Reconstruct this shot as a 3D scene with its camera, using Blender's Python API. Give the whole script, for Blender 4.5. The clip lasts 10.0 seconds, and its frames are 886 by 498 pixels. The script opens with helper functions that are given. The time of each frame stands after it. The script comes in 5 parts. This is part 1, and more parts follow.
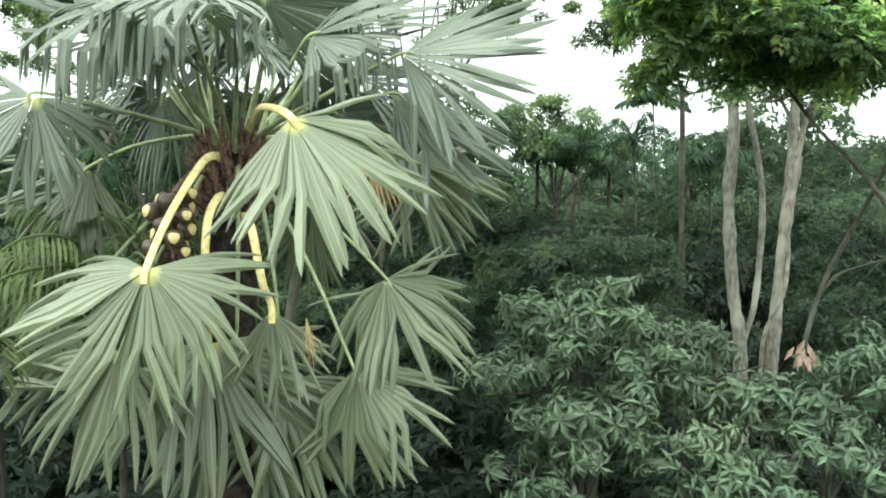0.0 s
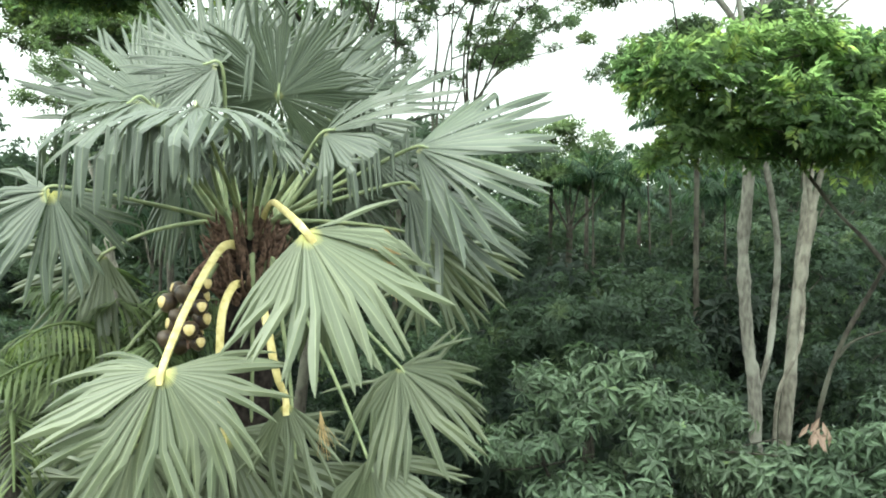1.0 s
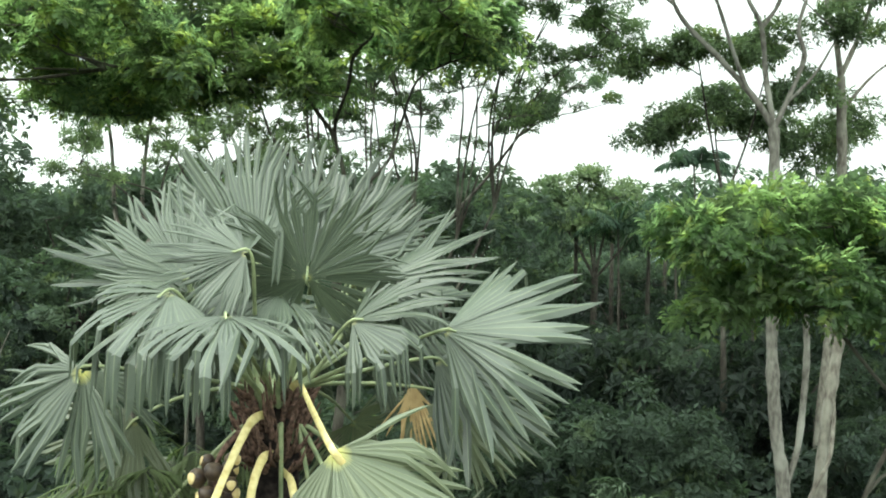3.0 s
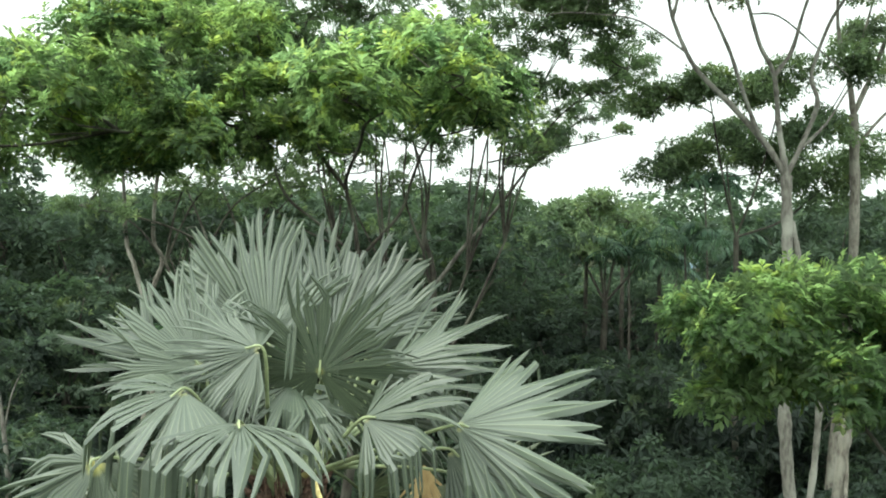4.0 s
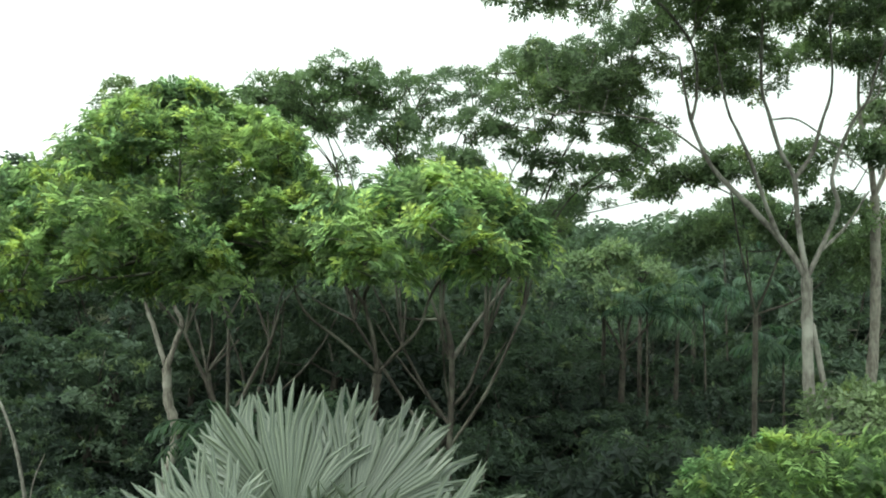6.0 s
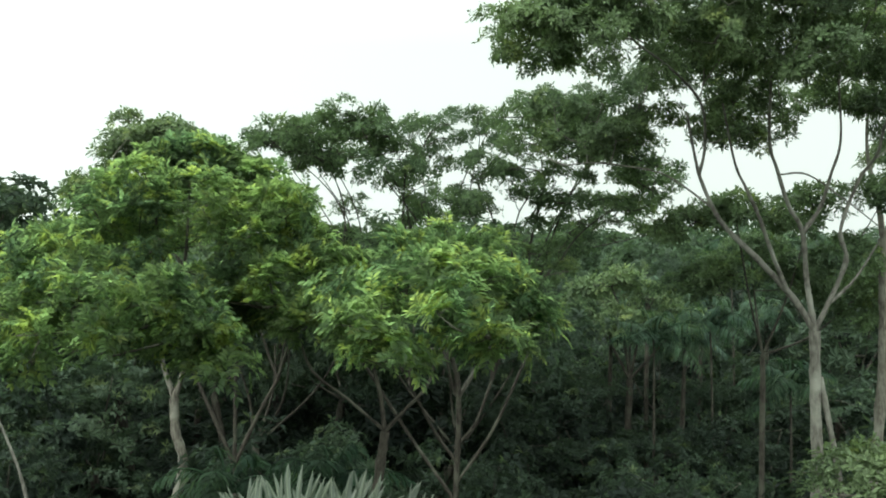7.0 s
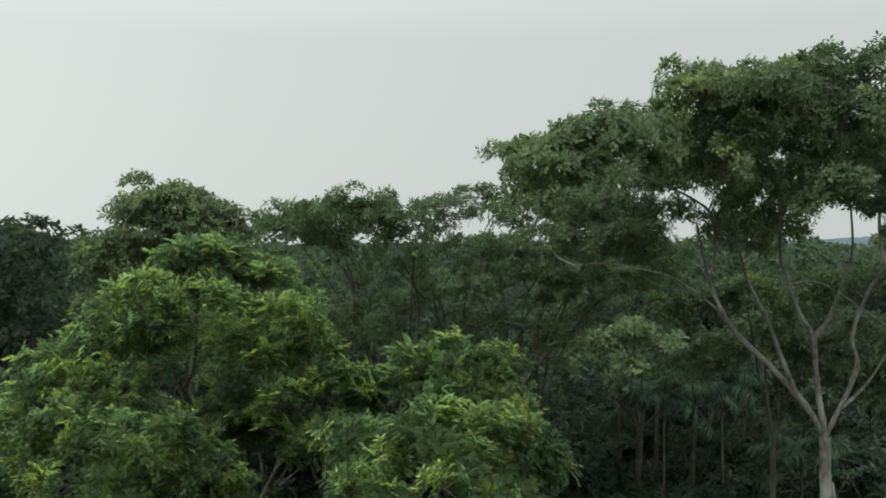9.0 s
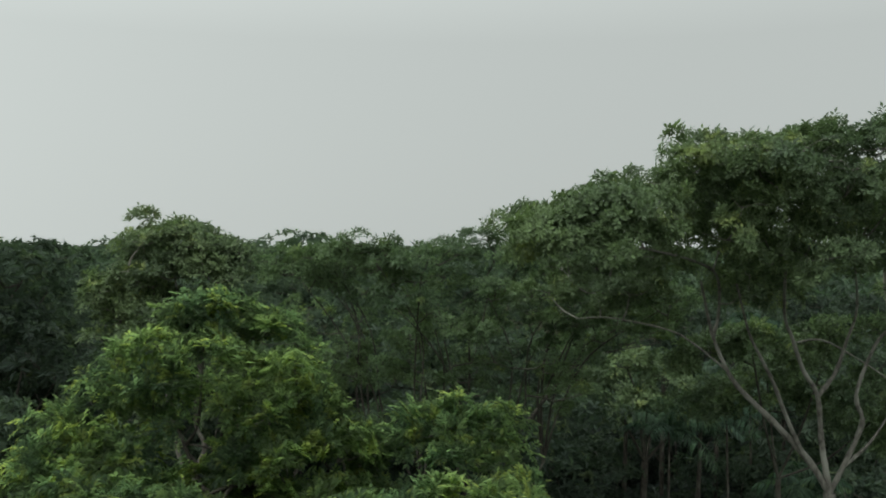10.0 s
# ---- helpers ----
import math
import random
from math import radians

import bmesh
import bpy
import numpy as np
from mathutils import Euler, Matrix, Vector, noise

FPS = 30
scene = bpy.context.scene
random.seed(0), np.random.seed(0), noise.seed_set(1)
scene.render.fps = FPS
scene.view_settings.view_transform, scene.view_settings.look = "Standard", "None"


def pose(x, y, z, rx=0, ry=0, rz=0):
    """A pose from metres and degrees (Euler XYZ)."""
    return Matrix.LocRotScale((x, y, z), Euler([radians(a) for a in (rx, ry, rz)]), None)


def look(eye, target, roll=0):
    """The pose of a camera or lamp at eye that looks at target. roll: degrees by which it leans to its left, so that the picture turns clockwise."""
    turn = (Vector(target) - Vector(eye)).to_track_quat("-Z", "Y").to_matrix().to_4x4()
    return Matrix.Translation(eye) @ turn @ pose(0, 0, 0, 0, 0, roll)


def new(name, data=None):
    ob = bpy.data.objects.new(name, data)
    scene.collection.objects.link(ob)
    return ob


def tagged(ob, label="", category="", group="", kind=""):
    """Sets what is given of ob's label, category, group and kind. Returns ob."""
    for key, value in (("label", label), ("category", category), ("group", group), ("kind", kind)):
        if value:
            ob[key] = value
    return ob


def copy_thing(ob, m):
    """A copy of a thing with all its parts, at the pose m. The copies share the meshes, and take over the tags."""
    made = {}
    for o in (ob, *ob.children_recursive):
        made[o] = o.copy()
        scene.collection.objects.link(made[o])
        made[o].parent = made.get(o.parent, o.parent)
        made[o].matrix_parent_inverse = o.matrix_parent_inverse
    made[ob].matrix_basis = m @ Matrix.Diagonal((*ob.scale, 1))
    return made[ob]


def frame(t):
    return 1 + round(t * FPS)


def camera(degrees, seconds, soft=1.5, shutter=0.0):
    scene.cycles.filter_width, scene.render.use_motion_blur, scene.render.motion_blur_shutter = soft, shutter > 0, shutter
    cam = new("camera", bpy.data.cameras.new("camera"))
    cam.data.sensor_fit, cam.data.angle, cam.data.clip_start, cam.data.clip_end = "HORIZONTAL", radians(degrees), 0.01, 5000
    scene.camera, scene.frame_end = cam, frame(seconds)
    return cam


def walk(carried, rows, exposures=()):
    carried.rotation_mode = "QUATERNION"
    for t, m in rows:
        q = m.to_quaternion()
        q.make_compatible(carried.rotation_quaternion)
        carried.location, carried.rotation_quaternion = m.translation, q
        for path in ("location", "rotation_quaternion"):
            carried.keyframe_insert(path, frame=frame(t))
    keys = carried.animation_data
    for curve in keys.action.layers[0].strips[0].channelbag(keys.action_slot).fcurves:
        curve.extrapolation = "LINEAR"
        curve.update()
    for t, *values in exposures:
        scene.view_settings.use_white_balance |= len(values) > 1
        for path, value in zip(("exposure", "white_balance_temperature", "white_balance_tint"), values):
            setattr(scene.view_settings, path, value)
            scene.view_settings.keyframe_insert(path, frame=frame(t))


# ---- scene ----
cam = camera(52.9, 10.0, soft=1.95)
METRES, EYE, TILT, LEAN, TURN = 9.0, 6.0, 0.8, 0.0, 0.0
ROWS = [
    (0.0, 0.0, 0.0, 0.0, 0.0, 0.0, -0.0),
    (0.5, -0.0007, -0.0004, 0.0459, 0.39, -0.01, 0.01),
    (1.0, 0.0009, -0.0026, 0.0935, 0.9, -0.06, -0.0),
    (1.5, 0.0005, -0.0038, 0.1408, 1.31, -0.12, 0.01),
    (2.0, -0.0004, -0.0042, 0.1874, 1.7, -0.19, -0.0),
    (2.5, -0.0022, -0.0022, 0.2335, 2.07, -0.23, -0.02),
    (4.0, -0.0077, 0.0004, 0.3763, 2.98, -0.43, -0.09),
    (4.5, -0.0092, 0.0003, 0.4273, 3.28, -0.46, -0.06),
    (5.0, -0.0093, 0.0004, 0.477, 3.57, -0.5, -0.01),
    (5.5, -0.0094, -0.0002, 0.5287, 3.84, -0.58, 0.04),
    (7.0, -0.0132, 0.0009, 0.6894, 4.42, -0.89, 0.06),
    (7.5, -0.0133, 0.0009, 0.7435, 4.65, -1.01, 0.06),
    (8.0, -0.0116, 0.0032, 0.7959, 4.81, -1.08, 0.05),
    (8.5, -0.0098, 0.0045, 0.8473, 4.94, -1.17, -0.01),
    (9.0, -0.0079, 0.0072, 0.8976, 5.17, -1.22, -0.04),
    (9.5, -0.0053, 0.0069, 0.9494, 5.44, -1.23, -0.11),
    (10.0, -0.0036, 0.0069, 0.9992, 5.59, -1.11, -0.19),
]
EXPOSURES = [(0.0, 0.66, 6500, -3), (1.0, 0.66, 6500, -3), (2.5, 0.5, 6500, -2), (4.5, 0.28, 6500, 0), (5.5, 0.22, 6500, -2), (6.2, 0.06, 6500, -3), (7.0, -0.2, 6500, -2), (7.5, -0.38, 6500, 0), (8.0, -0.56, 6500, 2), (8.5, -0.7, 6500, 4), (9.0, -0.88, 6500, 5), (10.0, -1.15, 6500, 5)]
walk(cam, [(t, pose(0, 0, EYE, TILT, LEAN, TURN) @ pose(METRES * x, METRES * y, METRES * z, 90 + pitch, roll, yaw)) for t, x, y, z, yaw, pitch, roll in ROWS], EXPOSURES)

# ---------------------------------------------------------------- light
SUN_EL, SUN_AZ = 50.0, -138.0            # degrees; azimuth from +y towards +x
world = bpy.data.worlds.new("overcast_sky")
scene.world = world
world.use_nodes = True
wn, wl = world.node_tree.nodes, world.node_tree.links
wn.clear()
sky = wn.new("ShaderNodeTexSky")
sky.sky_type, sky.sun_disc = "NISHITA", False
sky.sun_elevation, sky.sun_rotation = radians(SUN_EL), radians(SUN_AZ)
sky.air_density, sky.dust_density, sky.ozone_density = 1.0, 4.0, 1.0
dim = wn.new("ShaderNodeMix"); dim.data_type, dim.blend_type = "RGBA", "MULTIPLY"
dim.inputs["Factor"].default_value = 1.0
dim.inputs[7].default_value = (0.085, 0.085, 0.085, 1)
grey = wn.new("ShaderNodeHueSaturation"); grey.inputs["Saturation"].default_value = 0.35
cloud = wn.new("ShaderNodeMix"); cloud.data_type = "RGBA"
cloud.inputs["Factor"].default_value = 0.88
cloud.inputs[7].default_value = (0.955, 1.0, 0.99, 1)
# an overcast sky is brightest overhead and on the side of the hidden sun
wt, wz, rise = wn.new("ShaderNodeTexCoord"), wn.new("ShaderNodeSeparateXYZ"), wn.new("ShaderNodeMapRange")
rise.inputs["From Min"].default_value, rise.inputs["From Max"].default_value = 0.22, 1.0
rise.inputs["To Min"].default_value, rise.inputs["To Max"].default_value = 1.26, 3.4
wl.new(wt.outputs["Generated"], wz.inputs[0]); wl.new(wz.outputs[2], rise.inputs["Value"])
wb = wn.new("ShaderNodeBackground"); wb.inputs["Strength"].default_value = 1.0
wo = wn.new("ShaderNodeOutputWorld")
wl.new(sky.outputs[0], dim.inputs[6]); wl.new(dim.outputs[2], grey.inputs["Color"])
wl.new(grey.outputs[0], cloud.inputs[6]); wl.new(cloud.outputs[2], wb.inputs["Color"])
side = wn.new("ShaderNodeMapRange")
side.inputs["From Min"].default_value, side.inputs["From Max"].default_value = -1.0, 1.0
side.inputs["To Min"].default_value, side.inputs["To Max"].default_value = 2.15, 0.95
from_sun = wn.new("ShaderNodeVectorMath"); from_sun.operation = "DOT_PRODUCT"
from_sun.inputs[1].default_value = (0.3, 0.85, 0.0)
both = wn.new("ShaderNodeMath"); both.operation = "MULTIPLY"
wl.new(wt.outputs["Generated"], from_sun.inputs[0]); wl.new(from_sun.outputs["Value"], side.inputs["Value"]); wl.new(rise.outputs[0], both.inputs[0]); wl.new(side.outputs[0], both.inputs[1])
wl.new(both.outputs[0], wb.inputs["Strength"]); wl.new(wb.outputs[0], wo.inputs["Surface"])
sun = new("sun", bpy.data.lights.new("sun", "SUN"))
sun.data.energy, sun.data.angle, sun.data.color = 1.5, radians(35), (1.0, 0.97, 0.91)
sd = Vector((math.sin(radians(SUN_AZ)) * math.cos(radians(SUN_EL)), math.cos(radians(SUN_AZ)) * math.cos(radians(SUN_EL)), math.sin(radians(SUN_EL))))
sun.matrix_world = look(sd * 50, (0, 0, 0))


# ---------------------------------------------------------------- materials
def material(name):
    m = bpy.data.materials.new(name)
    m.use_nodes = True
    n, l = m.node_tree.nodes, m.node_tree.links
    n.clear()
    return m, n, l


def mixrgb(n, l, fac, a, b, blend="MIX"):
    k = n.new("ShaderNodeMix"); k.data_type, k.blend_type = "RGBA", blend
    for sock, v in ((k.inputs["Factor"], fac), (k.inputs[6], a), (k.inputs[7], b)):
        if isinstance(v, (int, float)):
            sock.default_value = v
        elif isinstance(v, tuple):
            sock.default_value = (*v, 1) if len(v) == 3 else v
        else:
            l.new(v, sock)
    return k.outputs[2]


def ramp(n, l, src, a, b):
    k = n.new("ShaderNodeMapRange")
    k.inputs["From Min"].default_value, k.inputs["From Max"].default_value = a, b
    l.new(src, k.inputs["Value"])
    return k.outputs[0]


def grain(n, l, coords, scale, detail=3.0):
    k = n.new("ShaderNodeTexNoise")
    k.inputs["Scale"].default_value, k.inputs["Detail"].default_value = scale, detail
    l.new(coords, k.inputs["Vector"])
    return k.outputs["Fac"]


def finish(n, l, colour, rough, bump=None, bump_size=0.02, translucent=0.0, spec=0.5):
    p = n.new("ShaderNodeBsdfPrincipled")
    l.new(colour, p.inputs["Base Color"])
    p.inputs["Roughness"].default_value = rough
    p.inputs["Specular IOR Level"].default_value = spec
    out = n.new("ShaderNodeOutputMaterial")
    if bump is not None:
        b = n.new("ShaderNodeBump")
        b.inputs["Strength"].default_value, b.inputs["Distance"].default_value = 0.6, bump_size
        l.new(bump, b.inputs["Height"]); l.new(b.outputs[0], p.inputs["Normal"])
    if translucent:
        t = n.new("ShaderNodeBsdfTranslucent")
        c = mixrgb(n, l, 1.0, colour, (1.12, 1.2, 0.78), "MULTIPLY")
        l.new(c, t.inputs["Color"])
        s = n.new("ShaderNodeMixShader"); s.inputs[0].default_value = translucent
        l.new(p.outputs[0], s.inputs[1]); l.new(t.outputs[0], s.inputs[2]); l.new(s.outputs[0], out.inputs[0])
    else:
        l.new(p.outputs[0], out.inputs[0])


def leaf_material(name, dark, mid, young, rough=0.6, translucent=0.5, patch=0.9, young_share=0.62, spec=0.22, leaf=(0.52, 1.4), whole=(1.1, 0.9)):
    """Foliage: each leaf differs a little, patches of the crown more, and some shoots are young."""
    m, n, l = material(name)
    g, tc, oi = n.new("ShaderNodeNewGeometry"), n.new("ShaderNodeTexCoord"), n.new("ShaderNodeObjectInfo")
    big = ramp(n, l, grain(n, l, tc.outputs["Object"], patch, 3.0), 0.36, 0.64)
    c = mixrgb(n, l, big, dark, mid)
    c = mixrgb(n, l, ramp(n, l, grain(n, l, tc.outputs["Object"], patch * 3.1, 2.0), young_share, young_share + 0.1), c, young)
    isle = n.new("ShaderNodeMix"); isle.data_type = "FLOAT"
    isle.inputs[2].default_value, isle.inputs[3].default_value = leaf
    l.new(g.outputs["Random Per Island"], isle.inputs[0])
    grey = n.new("ShaderNodeCombineColor")
    for i in range(3):
        l.new(isle.outputs[0], grey.inputs[i])
    c = mixrgb(n, l, 1.0, c, grey.outputs[0], "MULTIPLY")
    tree = n.new("ShaderNodeHueSaturation")
    l.new(ramp2(n, l, oi.outputs["Random"], 0.485, 0.515), tree.inputs["Hue"])
    l.new(ramp2(n, l, oi.outputs["Random"], *whole), tree.inputs["Value"])
    l.new(c, tree.inputs["Color"])
    finish(n, l, tree.outputs[0], rough, translucent=translucent, spec=spec)
    return m


def ramp2(n, l, src, a, b):
    k = n.new("ShaderNodeMapRange")
    k.inputs["To Min"].default_value, k.inputs["To Max"].default_value = a, b
    l.new(src, k.inputs["Value"])
    return k.outputs[0]


def bark_material(name, dark, light, lichen, scale=1.0):
    m, n, l = material(name)
    tc = n.new("ShaderNodeTexCoord")
    mp = n.new("ShaderNodeMapping"); mp.inputs["Scale"].default_value = (1, 1, 0.35)
    l.new(tc.outputs["Object"], mp.inputs[0])
    fine = grain(n, l, mp.outputs[0], 18 * scale, 6)
    c = mixrgb(n, l, ramp(n, l, fine, 0.35, 0.65), dark, light)
    c = mixrgb(n, l, ramp(n, l, grain(n, l, tc.outputs["Object"], 1.6 * scale, 4), 0.5, 0.66), c, lichen)
    finish(n, l, c, 0.85, bump=fine, bump_size=0.02, spec=0.2)
    return m


def fan_material(name, dark, light, old):
    """Waxy grey-green palm blade: yellow at the base, pale ribs, straw tips on some fingers."""
    m, n, l = material(name)
    uv, g, tc, oi = n.new("ShaderNodeUVMap"), n.new("ShaderNodeNewGeometry"), n.new("ShaderNodeTexCoord"), n.new("ShaderNodeObjectInfo")
    sep = n.new("ShaderNodeSeparateXYZ"); l.new(uv.outputs[0], sep.inputs[0])
    c = mixrgb(n, l, g.outputs["Random Per Island"], dark, light)
    c = mixrgb(n, l, ramp(n, l, grain(n, l, tc.outputs["Object"], 2.2, 3), 0.4, 0.7), c, old)
    ab = n.new("ShaderNodeMath"); ab.operation = "ABSOLUTE"
    l.new(sep.outputs[0], ab.inputs[0])
    rib = ramp(n, l, ab.outputs[0], 0.16, 0.04)
    half = n.new("ShaderNodeMath"); half.operation = "MULTIPLY"; half.inputs[1].default_value = 0.33
    l.new(rib, half.inputs[0])
    c = mixrgb(n, l, half.outputs[0], c, (0.24, 0.275, 0.16))
    c = mixrgb(n, l, ramp(n, l, sep.outputs[1], 0.13, 0.01), c, (0.45, 0.43, 0.12))
    # dry tips on a few fingers
    dry = n.new("ShaderNodeMath"); dry.operation = "MULTIPLY"
    l.new(ramp(n, l, g.outputs["Random Per Island"], 0.992, 0.998), dry.inputs[0])
    l.new(ramp(n, l, sep.outputs[1], 0.65, 0.85), dry.inputs[1])
    c = mixrgb(n, l, dry.outputs[0], c, (0.32, 0.29, 0.19))
    hs = n.new("ShaderNodeHueSaturation")
    l.new(ramp2(n, l, oi.outputs["Random"], 0.85, 1.15), hs.inputs["Value"]); l.new(c, hs.inputs["Color"])
    finish(n, l, hs.outputs[0], 0.4, translucent=0.22, spec=0.5)
    return m


def plain_material(name, a, b, rough, scale=6.0, bump=0.0, translucent=0.0):
    m, n, l = material(name)
    tc = n.new("ShaderNodeTexCoord")
    f = grain(n, l, tc.outputs["Object"], scale, 5)
    c = mixrgb(n, l, ramp(n, l, f, 0.35, 0.65), a, b)
    finish(n, l, c, rough, bump=f if bump else None, bump_size=bump, translucent=translucent, spec=0.3 if rough < 0.9 else 0.03)
    return m


FAN = fan_material("waxy_fan_leaf", (0.043, 0.059, 0.042), (0.072, 0.091, 0.063), (0.056, 0.072, 0.053))
# older lower fans: yellower, and lightened to offset the shade of the fans above
BRIGHTENED_OLD_FAN = fan_material("brightened_old_fan_leaf", (0.066, 0.083, 0.049), (0.11, 0.127, 0.075), (0.08, 0.095, 0.056))
PETIOLE_YELLOW = plain_material("yellow_leaf_stalk", (0.38, 0.31, 0.12), (0.56, 0.49, 0.24), 0.55, 14)
PETIOLE_GREEN = plain_material("pale_green_leaf_stalk", (0.14, 0.175, 0.095), (0.24, 0.275, 0.145), 0.5, 9)
FIBRE = plain_material("brown_palm_fibre", (0.045, 0.03, 0.024), (0.18, 0.115, 0.09), 0.9, 22, bump=0.03)
PALM_TRUNK = plain_material("dark_palm_trunk", (0.008, 0.007, 0.007), (0.035, 0.028, 0.025), 0.9, 12, bump=0.04)
FRUIT = plain_material("dark_palm_fruit", (0.02, 0.012, 0.012), (0.085, 0.06, 0.035), 0.4, 8)
FRUIT_CAP = plain_material("cream_fruit_cap", (0.42, 0.31, 0.12), (0.64, 0.54, 0.3), 0.5, 14)
STRAW = plain_material("dry_straw_leaf", (0.3, 0.21, 0.1), (0.45, 0.33, 0.17), 0.7, 7, translucent=0.15)
WITHERED = plain_material("withered_leaf", (0.17, 0.115, 0.09), (0.31, 0.225, 0.185), 0.7, 9, translucent=0.15)
SOIL = plain_material("leaf_litter", (0.012, 0.014, 0.008), (0.03, 0.033, 0.016), 0.95, 1.5, bump=0.05)

BRIGHT = leaf_material("bright_green_leaves", (0.114, 0.172, 0.11), (0.182, 0.244, 0.114), (0.27, 0.318, 0.112), young_share=0.55, translucent=0.9, rough=0.42, spec=0.4)
BRIGHT2 = leaf_material("fresh_green_leaves", (0.11, 0.178, 0.114), (0.172, 0.246, 0.126), (0.252, 0.318, 0.124), young_share=0.56, translucent=0.9, rough=0.42, spec=0.4)
GLOSSY = leaf_material("glossy_shrub_leaves", (0.071, 0.104, 0.066), (0.107, 0.15, 0.093), (0.17, 0.24, 0.078), rough=0.42, translucent=0.3, young_share=0.68, spec=0.28)
DARK = leaf_material("dark_tree_leaves", (0.07, 0.106, 0.06), (0.114, 0.164, 0.075), (0.178, 0.226, 0.078), patch=0.5, rough=0.55, spec=0.25, translucent=0.4)
# about 0.6 of the wood leaf colours: shade under the canopy put into the colour
UNDER_SHADED = leaf_material("shaded_undergrowth_leaves", (0.021, 0.032, 0.026), (0.033, 0.047, 0.035), (0.054, 0.073, 0.043), patch=0.5, leaf=(0.75, 1.2), whole=(1.4, 0.6))
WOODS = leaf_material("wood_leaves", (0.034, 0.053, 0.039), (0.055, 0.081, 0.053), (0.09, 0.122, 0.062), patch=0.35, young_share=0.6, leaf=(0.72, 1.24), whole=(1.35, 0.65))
# paler than the nearer wood leaves: distance haze painted into the leaf colour
FAR_HAZED = leaf_material("hazed_far_wood_leaves", (0.046, 0.074, 0.05), (0.07, 0.104, 0.062), (0.095, 0.128, 0.064), patch=0.08)
FROND = leaf_material("palm_frond_leaves", (0.022, 0.045, 0.028), (0.038, 0.068, 0.038), (0.058, 0.095, 0.042), patch=0.8, spec=0.12)
PALE_FROND = leaf_material("pale_frond_leaves", (0.05, 0.085, 0.06), (0.08, 0.125, 0.08), (0.12, 0.165, 0.08), patch=0.8, spec=0.2)
FRESH_FROND = leaf_material("fresh_frond_leaves", (0.075, 0.105, 0.052), (0.115, 0.15, 0.07), (0.16, 0.19, 0.08), patch=0.8)
# wooded hill whose blue-grey base colour carries the haze of distance
RIDGE = plain_material("haze_tinted_wooded_hill", (0.07, 0.1, 0.115), (0.1, 0.135, 0.145), 0.95, 0.08)
BARK = bark_material("pale_grey_bark", (0.068, 0.064, 0.055), (0.158, 0.152, 0.13), (0.215, 0.215, 0.185))
BARK_MID = bark_material("grey_bark", (0.07, 0.063, 0.052), (0.17, 0.16, 0.132), (0.22, 0.215, 0.18))
BARK_DARK = bark_material("dark_bark", (0.025, 0.022, 0.018), (0.062, 0.056, 0.045), (0.09, 0.09, 0.07))


# ---------------------------------------------------------------- mesh helpers
def mesh_of(name, verts, faces, mat, smooth=True, uvs=None):
    me = bpy.data.meshes.new(name)
    verts = np.asarray(verts, dtype=np.float32)
    if isinstance(faces, np.ndarray):
        k = faces.shape[1]
        me.vertices.add(len(verts)); me.vertices.foreach_set("co", verts.ravel())
        me.loops.add(faces.size); me.loops.foreach_set("vertex_index", faces.astype(np.int32).ravel())
        me.polygons.add(len(faces)); me.polygons.foreach_set("loop_start", np.arange(0, faces.size, k, dtype=np.int32))
        me.update(calc_edges=True)
    else:
        me.from_pydata(verts.tolist(), [], faces)
    if uvs is not None:
        layer = me.uv_layers.new(name="leaf")
        idx = np.empty(len(me.loops), dtype=np.int32); me.loops.foreach_get("vertex_index", idx)
        layer.data.foreach_set("uv", np.asarray(uvs, dtype=np.float32)[idx].ravel())
    me.polygons.foreach_set("use_smooth", [smooth] * len(me.polygons))
    me.materials.append(mat)
    return me


def piece(name, me, parent, label=""):
    ob = new(name, me)
    ob.parent = parent
    return tagged(ob, label)


def thing(name, at, label, category, group="", kind=""):
    ob = new(name)
    ob.location = at
    return tagged(ob, label, category, group, kind)


def spline(pts, steps):
    """A smooth way through the points."""
    p = np.array(pts, float)
    if len(p) == 2:
        t = np.linspace(0, 1, steps + 1)[:, None]
        return p[0] * (1 - t) + p[1] * t
    q = np.vstack([2 * p[0] - p[1], p, 2 * p[-1] - p[-2]])
    out = []
    for i in range(1, len(q) - 2):
        for t in np.arange(steps) / steps:
            out.append(0.5 * (2 * q[i] + (q[i + 1] - q[i - 1]) * t + (2 * q[i - 1] - 5 * q[i] + 4 * q[i + 1] - q[i + 2]) * t * t + (3 * q[i] - q[i - 1] - 3 * q[i + 1] + q[i + 2]) * t ** 3))
    return np.vstack([out, p[-1]])


